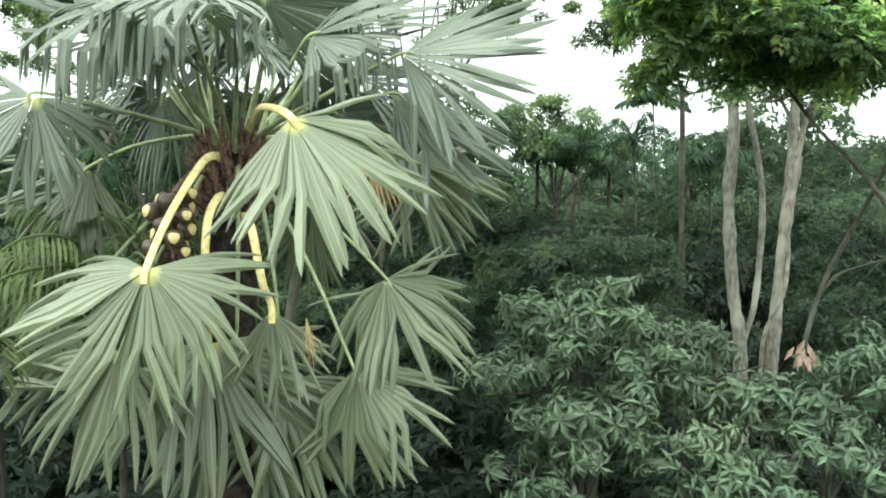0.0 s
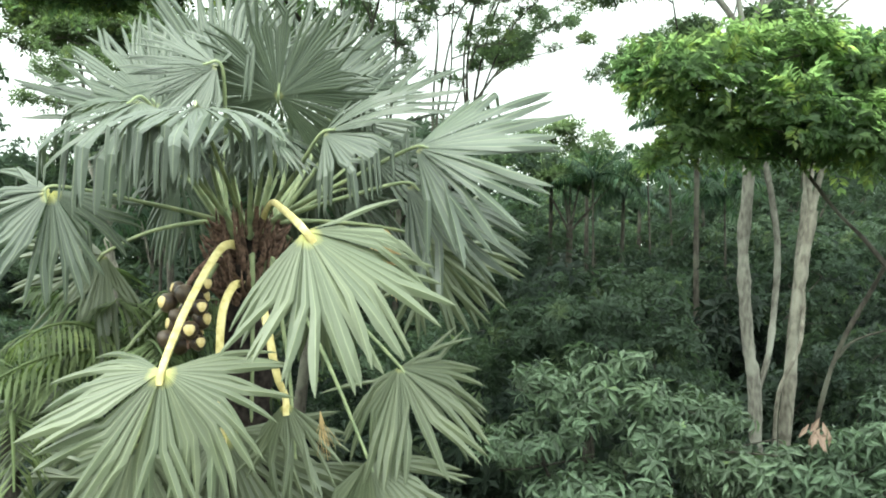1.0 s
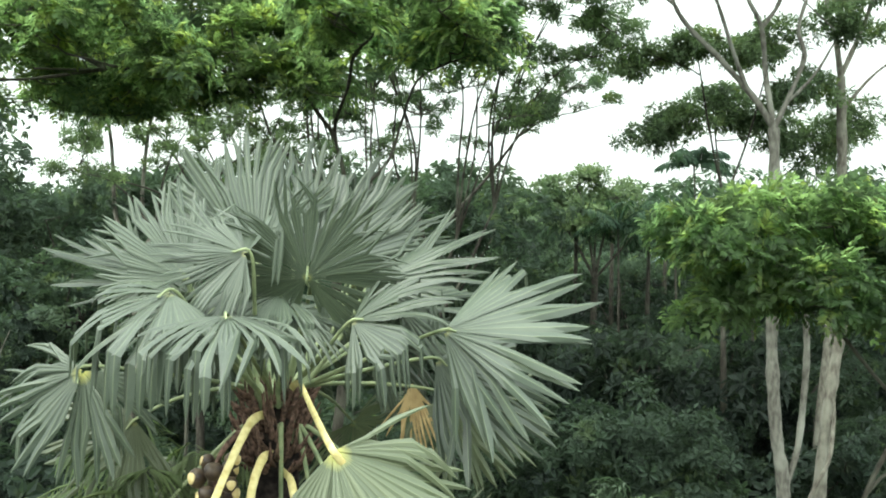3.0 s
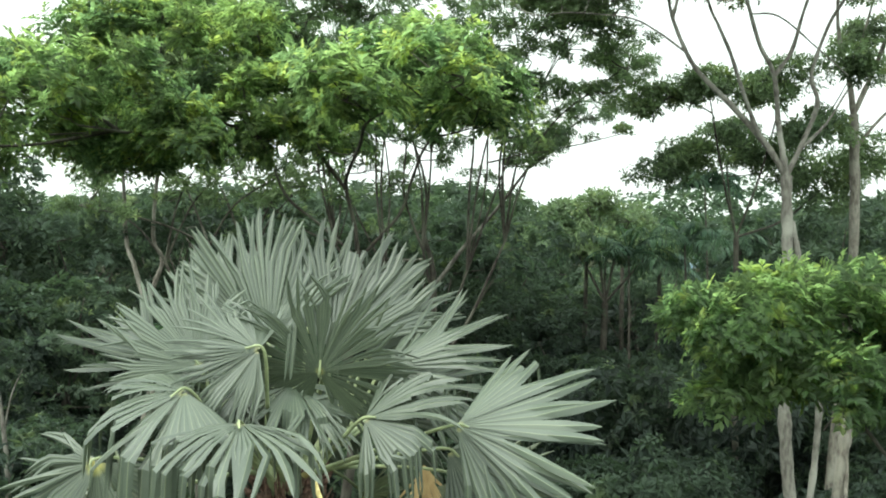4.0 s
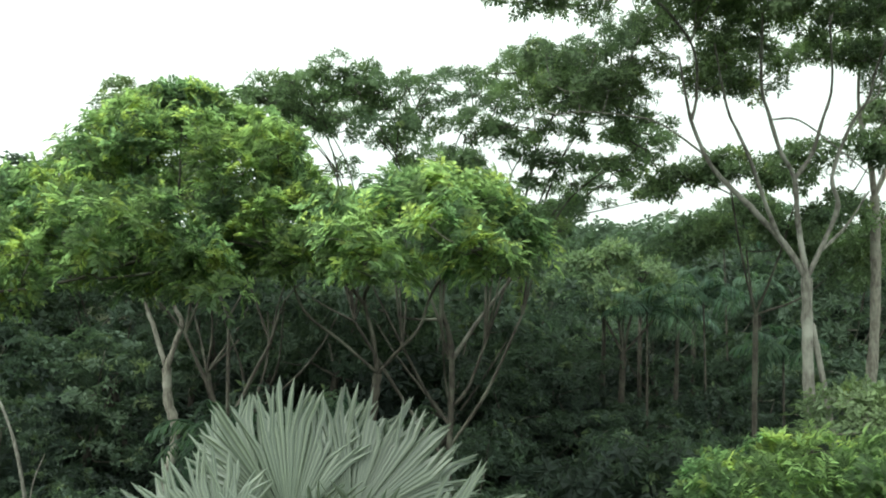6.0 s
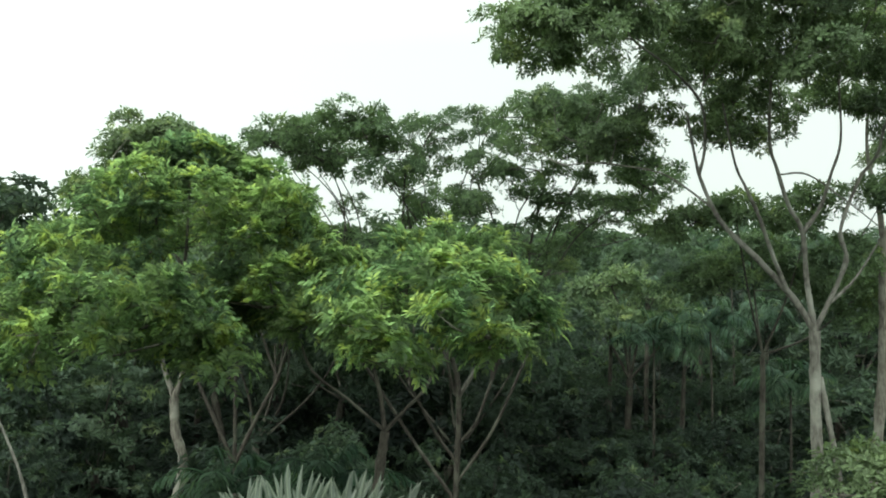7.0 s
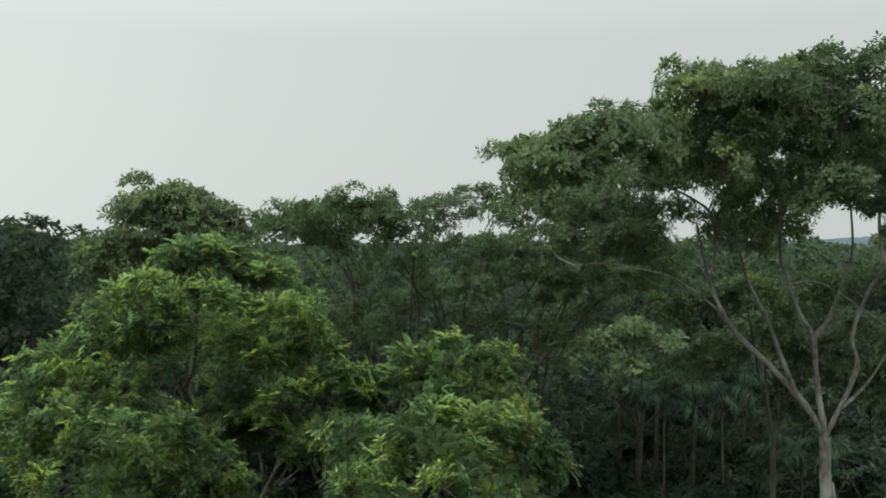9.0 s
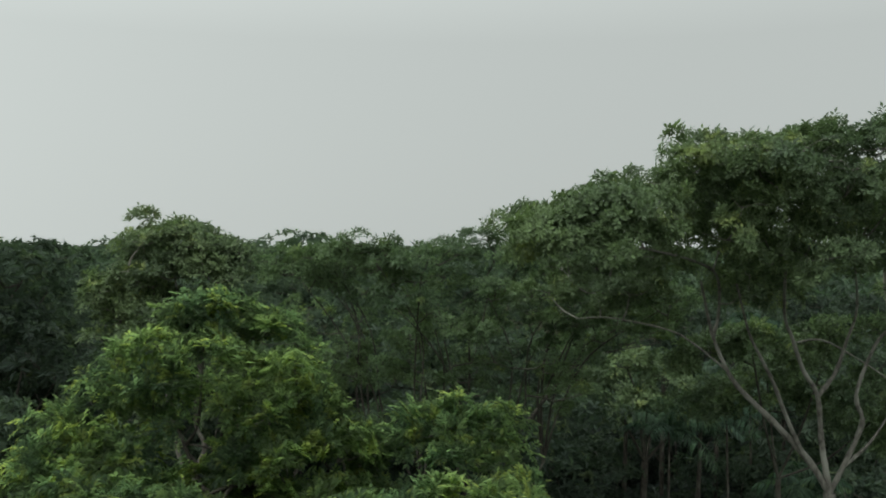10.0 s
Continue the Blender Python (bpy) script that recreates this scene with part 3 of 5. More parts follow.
# hub, axis, face, radius, spread, droop, share of snapped fingers, yellow stalk
FANS = [
    ((-1.13, 6.6, 7.06), (0.62, -0.2, -0.75), (0.15, -0.9, 0.45), 1.28, 165, 0.25, 0.03, 1),
    ((-2.42, 7.27, 5.93), (-0.08, -0.35, -0.93), (0, -0.95, 0.3), 1.28, 240, 0.3, 0.03, 1),
    ((-3.66, 7.95, 7.47), (-0.3, -0.2, -0.9), (0.1, -0.9, 0.4), 1.05, 220, 0.3, 0.12, 2),
    ((-3.43, 8.6, 6.9), (-0.7, -0.1, -0.7), (0.1, -0.9, 0.4), 1.15, 170, 0.3, 0.05, 0),
    ((-0.54, 8.4, 5.83), (0.5, -0.15, -0.85), (0.1, -0.9, 0.4), 1.15, 190, 0.2, 0.05, 0),
    ((-0.81, 8.2, 5.0), (0.4, -0.2, -0.87), (0.05, -0.95, 0.3), 1.15, 150, 0.2, 0.0, 0),
    ((-1.54, 8.0, 5.56), (0.1, -0.3, -0.95), (0, -0.95, 0.3), 0.95, 110, 0.3, 0.0, 1),
    ((-2.18, 8.3, 5.23), (0.1, -0.3, -0.95), (0, -0.95, 0.3), 1.45, 200, 0.25, 0.05, 1),
    ((-3.54, 8.4, 5.48), (-0.7, -0.2, -0.6), (0, -0.9, 0.4), 1.25, 160, 0.3, 0.0, 0),
    ((-0.36, 7.95, 7.85), (0.93, -0.3, 0.0), (0, -0.85, 0.5), 1.4, 150, 0.12, 0.08, 0),
    ((-0.45, 8.3, 7.55), (0.9, -0.1, -0.45), (0, -0.85, 0.5), 1.35, 130, 0.15, 0.05, 0),
    ((-0.33, 9.25, 7.05), (0.5, 0.0, -0.8), (0, -0.95, 0.3), 1.15, 210, 0.2, 0.0, 0),
    ((-1.19, 9.7, 7.61), (0.7, 0.3, -0.15), (0, -0.9, 0.4), 1.05, 170, 0.2, 0.0, 0),
    ((-1.6, 7.95, 8.32), (0.1, -0.3, 0.93), (0, -0.95, 0.25), 0.98, 330, 0.3, 0.08, 0),
    ((-2.03, 6.9, 8.05), (0.2, -0.9, -0.15), (0, 0.1, 1), 1.1, 280, 0.8, 0.6, 0),
    ((-2.1, 7.72, 8.54), (-0.9, -0.1, 0.15), (0.2, -0.8, 0.5), 0.85, 220, 0.25, 0.1, 0),
    ((-2.3, 8.9, 8.4), (-0.25, 0.12, 0.95), (0, -0.95, 0.3), 1.5, 120, 0.05, 0.03, 0),
    ((-1.7, 9.1, 8.4), (0.25, 0.15, 0.93), (0, -0.95, 0.3), 1.5, 125, 0.05, 0.03, 0),
    ((-3.05, 8.8, 8.28), (-0.93, 0.1, 0.35), (0, -0.7, 0.7), 1.35, 100, 0.15, 0.05, 0),
    ((-1.11, 8.8, 8.25), (0.85, 0.1, 0.38), (0, -0.7, 0.7), 1.3, 120, 0.12, 0.1, 0),
    ((-1.35, 9.3, 8.3), (0.6, 0.3, 0.7), (0, -0.9, 0.4), 1.25, 110, 0.1, 0.05, 0),
    ((-2.69, 7.5, 8.2), (-0.6, -0.4, -0.2), (-0.2, -0.5, 0.8), 1.25, 240, 0.7, 0.5, 0),
    ((-2.85, 8.4, 8.3), (-0.55, 0.0, 0.8), (0.1, -0.9, 0.4), 1.1, 140, 0.1, 0.05, 0),
    ((-2.98, 9.5, 7.77), (-0.4, 0.3, -0.8), (0, -0.9, 0.4), 1.1, 190, 0.3, 0.0, 0),
    ((-2.5, 10.2, 7.3), (-0.2, 0.6, -0.7), (0, -0.8, 0.5), 1.1, 200, 0.3, 0.0, 0),
    ((-1.5, 10.2, 6.6), (0.3, 0.6, -0.7), (0, -0.8, 0.5), 1.1, 200, 0.3, 0.0, 0),
    ((-3.2, 9.5, 5.9), (-0.6, 0.3, -0.7), (0, -0.8, 0.5), 1.1, 180, 0.3, 0.0, 0),
    ((-2.9, 8.0, 5.2), (-0.35, -0.2, -0.9), (0, -0.95, 0.3), 1.3, 150, 0.3, 0.0, 0),
    ((-1.5, 8.4, 4.9), (0.35, -0.1, -0.9), (0, -0.95, 0.3), 1.3, 150, 0.3, 0.0, 0),
    ((-2.0, 8.6, 4.7), (0.0, -0.1, -1), (0, -0.95, 0.3), 1.4, 170, 0.3, 0.0, 0),
    ((-1.15, 7.7, 7.95), (0.75, -0.4, 0.2), (0.1, -0.75, 0.6), 1.0, 190, 0.35, 0.2, 0),
    ((-0.95, 9.6, 8.0), (0.75, 0.4, 0.15), (0, -0.8, 0.55), 1.2, 150, 0.2, 0.0, 0),
    ((-3.2, 9.6, 8.1), (-0.75, 0.4, 0.1), (0, -0.8, 0.55), 1.2, 150, 0.25, 0.0, 0),
    ((-2.1, 9.8, 8.5), (0.0, 0.6, 0.8), (0, -0.9, 0.4), 1.25, 140, 0.1, 0.0, 0),
    ((-1.75, 8.1, 8.02), (0.35, -0.55, -0.35), (0.1, -0.7, 0.6), 0.7, 200, 0.5, 0.1, 0),
    ((-2.5, 8.1, 8.0), (-0.3, -0.6, -0.35), (0, -0.7, 0.6), 0.7, 200, 0.5, 0.1, 0),
    ((-2.6, 10.0, 8.2), (-0.5, 0.3, -0.6), (0, -0.9, 0.4), 1.1, 180, 0.2, 0.0, 0),
    ((-1.5, 10.0, 8.2), (0.5, 0.3, -0.6), (0, -0.9, 0.4), 1.1, 180, 0.2, 0.0, 0),
    ((-2.0, 10.2, 7.9), (0.05, 0.3, -0.9), (0, -0.9, 0.4), 1.15, 200, 0.2, 0.0, 0),
    ((-2.7, 9.3, 8.6), (-0.5, 0.3, 0.7), (0, -0.9, 0.4), 1.2, 140, 0.1, 0.0, 0),
    ((-1.9, 8.2, 8.18), (0.25, -0.7, -0.4), (0.1, -0.6, 0.7), 0.8, 200, 0.45, 0.2, 0),
    ((-2.35, 8.3, 8.2), (-0.35, -0.6, -0.3), (-0.1, -0.7, 0.7), 0.8, 190, 0.45, 0.2, 0),
]
SOLID = (13, 16, 17, 20, 22, 33, 39)      # upright fans, joined nearly to their tips
STRAPS = {                              # stalks with a way of their own, most of them flat yellow straps before the trunk
    0: [(-1.98, 8.7, 7.0), (-1.84, 8.45, 7.26), (-1.66, 7.95, 7.36), (-1.42, 7.25, 7.26)],
    13: [(-1.95, 8.75, 7.2), (-1.8, 8.7, 7.8), (-1.66, 8.4, 8.2)],
    1: [(-2.08, 8.64, 6.98), (-2.17, 8.3, 6.98), (-2.24, 8.03, 6.8), (-2.34, 7.62, 6.4)],
    6: [(-1.98, 8.64, 6.42), (-1.82, 8.3, 6.4), (-1.71, 8.05, 6.2), (-1.65, 7.99, 5.95), (-1.6, 7.98, 5.76)],
    7: [(-2.06, 8.64, 6.6), (-2.09, 8.3, 6.6), (-2.12, 8.03, 6.38), (-2.13, 7.97, 6.0), (-2.15, 8.1, 5.55)],
}


def fan_palm():
    base = (HEART[0], HEART[1], 0.0)
    o = np.array(base)
    root = thing("fan_palm", base, "grey-green fan palm with yellow leaf stalks and dark fruit", "palm tree")
    trunk = tube("trunk", [(o[0] + 0.1, o[1], -0.2), (o[0] + 0.05, o[1], 2.5), (o[0], o[1], 5.0), (o[0], o[1], 6.5), tuple(HEART + (0, 0, 0.15))], 0.27, 0.2, PALM_TRUNK, base, sides=18, steps=8, knobs=0.06)
    piece("trunk", trunk, root, "dark ringed palm trunk")
    rng = np.random.default_rng(4)
    for k, (hub, axis, face, radius, spread, droop, broken, yellow) in enumerate(FANS):
        hub = np.array(hub)
        v, f, uv = fan_blade(hub, axis, face, radius, spread, droop, broken + (0.06 if k in SOLID else 0.22 if hub[2] > 7.9 else 0.06), 100 + k, fingers=30 if broken > 0.3 else 72 if k in SOLID else 48 if hub[2] > 8.1 else 35, split=0.78 if k in SOLID else 0.63 if hub[2] > 8.1 else 0.6, base_v=0.0 if yellow else 0.07)
        blade = piece("leaf", mesh_of("leaf", v - o, f, BRIGHTENED_OLD_FAN if hub[2] < 7.1 else FAN, smooth=False, uvs=uv), root)
        out = hub - HEART
        h = np.array([out[0], out[1], 0]); h /= np.linalg.norm(h) + 1e-9
        start = HEART + h * 0.16 + np.array([0, 0, -0.3 if hub[2] < 6.5 else 0.05])
        a = np.array(axis, float); a /= np.linalg.norm(a)
        up = max(0.15, 0.55 - 0.1 * abs(out[2]))
        mid = start * 0.5 + hub * 0.5 + h * 0.12 + np.array([0, 0, up * (0.32 if yellow == 1 and hub[2] > 6.5 else 0.2 if yellow == 1 else 0.35)])
        pts = [start, start + h * 0.12 + np.array([0, 0, 0.22]), mid, hub - a * 0.05, hub + a * 0.12]
        if k in STRAPS:
            pts = STRAPS[k] + [hub - a * 0.05, hub + a * 0.12]
        st = tube("stalk", pts, (0.034 if k == 0 else 0.052) if yellow == 1 else 0.042 if hub[2] > 7.5 else 0.038, 0.03 if yellow == 1 else 0.01, PETIOLE_YELLOW if yellow == 1 else PETIOLE_GREEN, base, sides=8, steps=6, flat=0.32 if yellow == 1 else 0.5, knobs=0.02, power=0.6)
        piece("stalk", st, blade, "yellow leaf stalk" if yellow == 1 else "pale green leaf stalk")
    # fibrous stubs of old leaf bases
    for k in range(170):
        a = k * 2.4 + rng.normal(0, 0.2)
        d = np.array([math.cos(a), math.sin(a), 0])
        z = -0.6 + 0.78 * k / 170
        p = HEART + d * 0.16 + np.array([0, 0, z])
        out = rng.uniform(0.08, 0.34)
        q = p + d * out + np.array([0, 0, rng.uniform(0.12, 0.46)])
        m = (p + q) / 2 + d * 0.05 + np.array([0, 0, -0.02])
        piece("leaf_base", tube("leaf_base", [p, m, q], rng.uniform(0.028, 0.055), 0.006, FIBRE, base, sides=5, steps=3, flat=0.35, knobs=0.14, seed=k), root)
    # fruit bunches
    sphere = bmesh.new()
    bmesh.ops.create_icosphere(sphere, subdivisions=2, radius=0.09)
    for v in sphere.verts:
        v.co.z *= 0.9
        v.co *= 1 + 0.06 * math.sin(3 * math.atan2(v.co.y, v.co.x))
    fruit_me = bpy.data.meshes.new("fruit"); sphere.to_mesh(fruit_me); fruit_me.materials.append(FRUIT)
    fruit_me.polygons.foreach_set("use_smooth", [True] * len(fruit_me.polygons))
    cap = bmesh.new()
    bmesh.ops.create_uvsphere(cap, u_segments=12, v_segments=6, radius=0.052)
    for v in cap.verts:
        v.co.z = v.co.z * 0.28 + 0.067
        v.co.xy *= 1 + 0.12 * math.sin(3 * math.atan2(v.co.y, v.co.x))
    cap_me = bpy.data.meshes.new("cap"); cap.to_mesh(cap_me); cap_me.materials.append(FRUIT_CAP)
    centre = np.array((-2.5, 8.2, 6.32))
    stem = [HEART + (-0.1, -0.15, -0.2), (-2.3, 8.35, 6.85), tuple(centre + (0, 0, 0.25)), tuple(centre + (0.02, 0, -0.3))]
    piece("fruit_stem", tube("fruit_stem", stem, 0.04, 0.02, FIBRE, base, sides=7), root)
    for k in range(15):
        a = k * 2.4
        d = np.array([math.cos(a), math.sin(a), 0])
        p = centre + d * rng.uniform(0.11, 0.19) + np.array([0, 0, 0.3 - 0.62 * k / 15])
        fr = piece("fruit", fruit_me, root, "dark round fruit with a cream cap")
        way = Vector(d * 0.8 + np.array([0.1, -0.75, 0.15]))
        fr.matrix_basis = Matrix.LocRotScale(Vector(p - o), way.to_track_quat("Z", "Y"), Vector([rng.uniform(0.85, 1.1)] * 3))
        if k % 5 != 2:
            piece("cap", cap_me, fr, "cream fruit cap")
    return root


fan_palm()


# ---------------------------------------------------------------- near trees
def spreading_tree():
    """One low fork behind the palm carries a broad crown to the left and a round one above it."""
    base = (-2.3, 14.0, 0.0)
    fork = (-2.12, 13.9, 9.3)
    left = (-4.4, 12.7, 11.4)
    tiers = [(-5.4, 10.9, 10.95, 1.8, 1.2, 0.85), (-3.6, 13.4, 11.55, 1.1, 1.1, 0.75), (-5.2, 14.0, 12.45, 1.9, 1.4, 0.85), (-5.55, 15.1, 13.4, 0.75, 0.6, 0.5), (-4.6, 15.3, 13.2, 0.7, 0.6, 0.4), (-6.6, 12.4, 11.6, 0.8, 0.9, 0.6), (-6.5, 13.3, 10.85, 1.2, 0.8, 0.35), (-4.7, 13.6, 10.95, 0.9, 0.7, 0.35), (-5.2, 12.6, 10.65, 0.55, 0.5, 0.25), (-2.8, 13.2, 11.0, 0.8, 0.7, 0.3)]
    round_tiers = [(-1.05, 10.3, 11.15, 1.15, 1.1, 0.85), (-0.4, 11.3, 11.2, 0.75, 0.8, 0.55), (-1.35, 13.8, 11.75, 0.95, 0.8, 0.6)]
    blobs, round_blobs = cushions(tiers, 23, 0.28, 0.56, -0.4) + cushions([(-5.6, 15.0, 13.6, 0.5, 0.5, 0.4)], 25, 0.25, 1.6), cushions(round_tiers, 24, 0.26, 0.6, -0.3)
    limbs = [([fork, (-2.7, 13.7, 9.85), (-3.2, 13.5, 10.3), (-3.55, 13.3, 11.1), left, (-5.2, 12.0, 11.1), (-5.7, 11.0, 10.9)], 0.03, 0.018), ([left, (-4.6, 11.6, 11.0), (-4.9, 10.2, 10.9)], 0.035, 0.018),
             ([(-3.55, 13.3, 11.1), (-3.6, 12.8, 11.4), (-3.5, 12.2, 11.7)], 0.03, 0.015), ([left, (-5.0, 13.2, 11.2), (-5.75, 14.3, 11.6), (-5.98, 14.4, 12.1), (-5.9, 14.0, 12.8)], 0.05, 0.025),
             ([(-5.75, 14.3, 11.6), (-5.56, 14.4, 12.0), (-5.4, 14.2, 13.3)], 0.04, 0.02), ([(-5.2, 12.0, 11.1), (-5.8, 12.5, 11.4), (-6.6, 12.6, 11.7)], 0.035, 0.018),
             ([(-5.2, 12.0, 11.1), (-6.0, 11.2, 10.8), (-6.6, 10.4, 10.7)], 0.035, 0.015), ([(-2.3, 13.7, 10.4), (-2.9, 13.6, 11.2), (-3.7, 13.6, 12.1)], 0.04, 0.02),
             ([fork, (-2.2, 13.9, 9.9), (-2.3, 13.7, 10.5), (-1.9, 12.4, 10.9), (-1.6, 10.9, 11.0), (-1.2, 9.8, 11.0)], 0.045, 0.02),
             ([fork, (-1.8, 13.8, 9.65), (-1.45, 13.7, 10.03), (-1.23, 13.4, 10.56), (-0.9, 12.0, 10.9), (-0.4, 10.8, 10.9)], 0.036, 0.018)]
    root = tree("spreading_tree", base, [([(-2.4, 14.0, -0.2), (-2.5, 14.0, 4), (-2.2, 14.0, 6.6), (-2.32, 14.0, 7.8), (-2.2, 13.9, 8.7), fork], 0.1, 0.075)], limbs, blobs, (BARK_DARK, BRIGHT),
                "broad tree with bright yellow-green leaves on a low fork", kind="plume", seed=21, fine=False, pads=dict(gap=0.32, size=0.27, lift=0.7), twig_r=0.012, twigs=2)
    piece("crown", cushion_crown("crown", round_blobs, BRIGHT2, base, "plume", 0.3, 0.27, 31, lift=0.7), root, "rounded fresh green crown")
    tagged(piece("branching", joined("branching", twig_arrays([p for p, _, _ in limbs], round_blobs, 33, 0.014, 2), BARK_DARK, base), root), kind="stuff")


def bright_tree_right():
    base = (5.6, 8.6, 0.0)
    blobs = cushions([(3.5, 9.3, 8.45, 1.3, 0.95, 0.75), (2.35, 9.2, 8.7, 0.5, 0.6, 0.25), (5.0, 9.3, 8.4, 1.2, 0.95, 0.8), (3.3, 8.9, 7.95, 0.95, 0.7, 0.35), (4.4, 8.7, 7.9, 1.0, 0.45, 0.3)], 43, 0.25, 0.62, -0.3)
    limbs = [([(5.2, 8.75, 5.4), (4.28, 9.0, 6.85), (3.98, 9.4, 7.39), (3.4, 9.3, 8.1)], 0.036, 0.02), ([(5.2, 8.75, 5.4), (5.0, 8.9, 6.9), (4.5, 9.2, 8.0)], 0.05, 0.025)]
    tree("broadleaf_tree", base, [([(5.6, 8.6, -0.2), (5.5, 8.6, 3), (5.2, 8.75, 5.4)], 0.12, 0.08), ([(4.3, 11.2, -0.1), (4.4, 11.2, 3.8), (4.68, 11.2, 5.46), (5.27, 11.0, 6.77), (5.5, 10.2, 7.9)], 0.036, 0.024), ([(4.76, 11.2, 5.62), (5.0, 11.2, 5.85), (5.6, 11.1, 6.05)], 0.022, 0.01)], limbs, blobs, (BARK_DARK, BRIGHT2),
         "small tree with a flat-topped fresh green crown", kind="plume", seed=41, fine=True, pads=dict(gap=0.25, size=0.25, lift=0.65), twig_r=0.012, twigs=2)


def shrubs():
    spec = [((1.7, 10.6), [(1.5, 10.4, 5.3, 0.9, 0.8, 0.6), (1.0, 10.2, 4.5, 0.7, 0.7, 0.6), (2.3, 10.6, 5.0, 0.8, 0.8, 0.5), (1.8, 10.0, 4.1, 0.8, 0.7, 0.6), (1.0, 9.9, 3.6, 0.5, 0.5, 0.4)]),
            ((3.0, 10.6), [(3.0, 10.4, 4.6, 0.9, 0.8, 0.5), (2.7, 10.0, 4.0, 0.8, 0.7, 0.5), (3.6, 10.5, 4.2, 0.7, 0.8, 0.5)]),
            ((4.4, 10.3), [(4.3, 10.1, 4.35, 0.8, 0.8, 0.5), (5.1, 10.2, 4.6, 0.8, 0.8, 0.6), (4.2, 9.7, 3.9, 0.8, 0.7, 0.5), (3.3, 9.6, 3.5, 0.7, 0.6, 0.5)])]
    for k, ((x, y), blobs) in enumerate(spec):
        base = (x, y, 0.0)
        trunk = [([(x, y, -0.1), (x + 0.1, y, 1.5), (x - 0.05, y, 3.2)], 0.09, 0.05)]
        limbs = [([(x - 0.05, y, 3.0), ((x + b[0]) / 2, (y + b[1]) / 2, b[2] - 0.7), b[:3]], 0.04, 0.02) for b in blobs]
        tree("shrub", base, trunk, limbs, blobs, (BARK_DARK, GLOSSY), "tall shrub with long drooping glossy leaves", "shrub", "rosette", True, 50 + k,
             crown_kw=dict(size=0.175, puff=0.34, per_puff=9, low=-0.7), group="glossy shrubs")
    # duller bush behind them
    base = (1.9, 13.2, 0.0)
    blobs = [(1.9, 12.9, 5.7, 1.4, 1.0, 0.8), (0.8, 13.0, 5.0, 1.2, 1.0, 0.9), (2.8, 13.0, 5.1, 1.0, 1.0, 0.7), (3.4, 13.2, 4.2, 0.8, 0.9, 0.7)]
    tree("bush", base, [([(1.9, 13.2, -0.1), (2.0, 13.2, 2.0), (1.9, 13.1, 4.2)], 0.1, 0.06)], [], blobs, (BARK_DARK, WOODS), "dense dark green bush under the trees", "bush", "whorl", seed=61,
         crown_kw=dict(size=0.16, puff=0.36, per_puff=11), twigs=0)


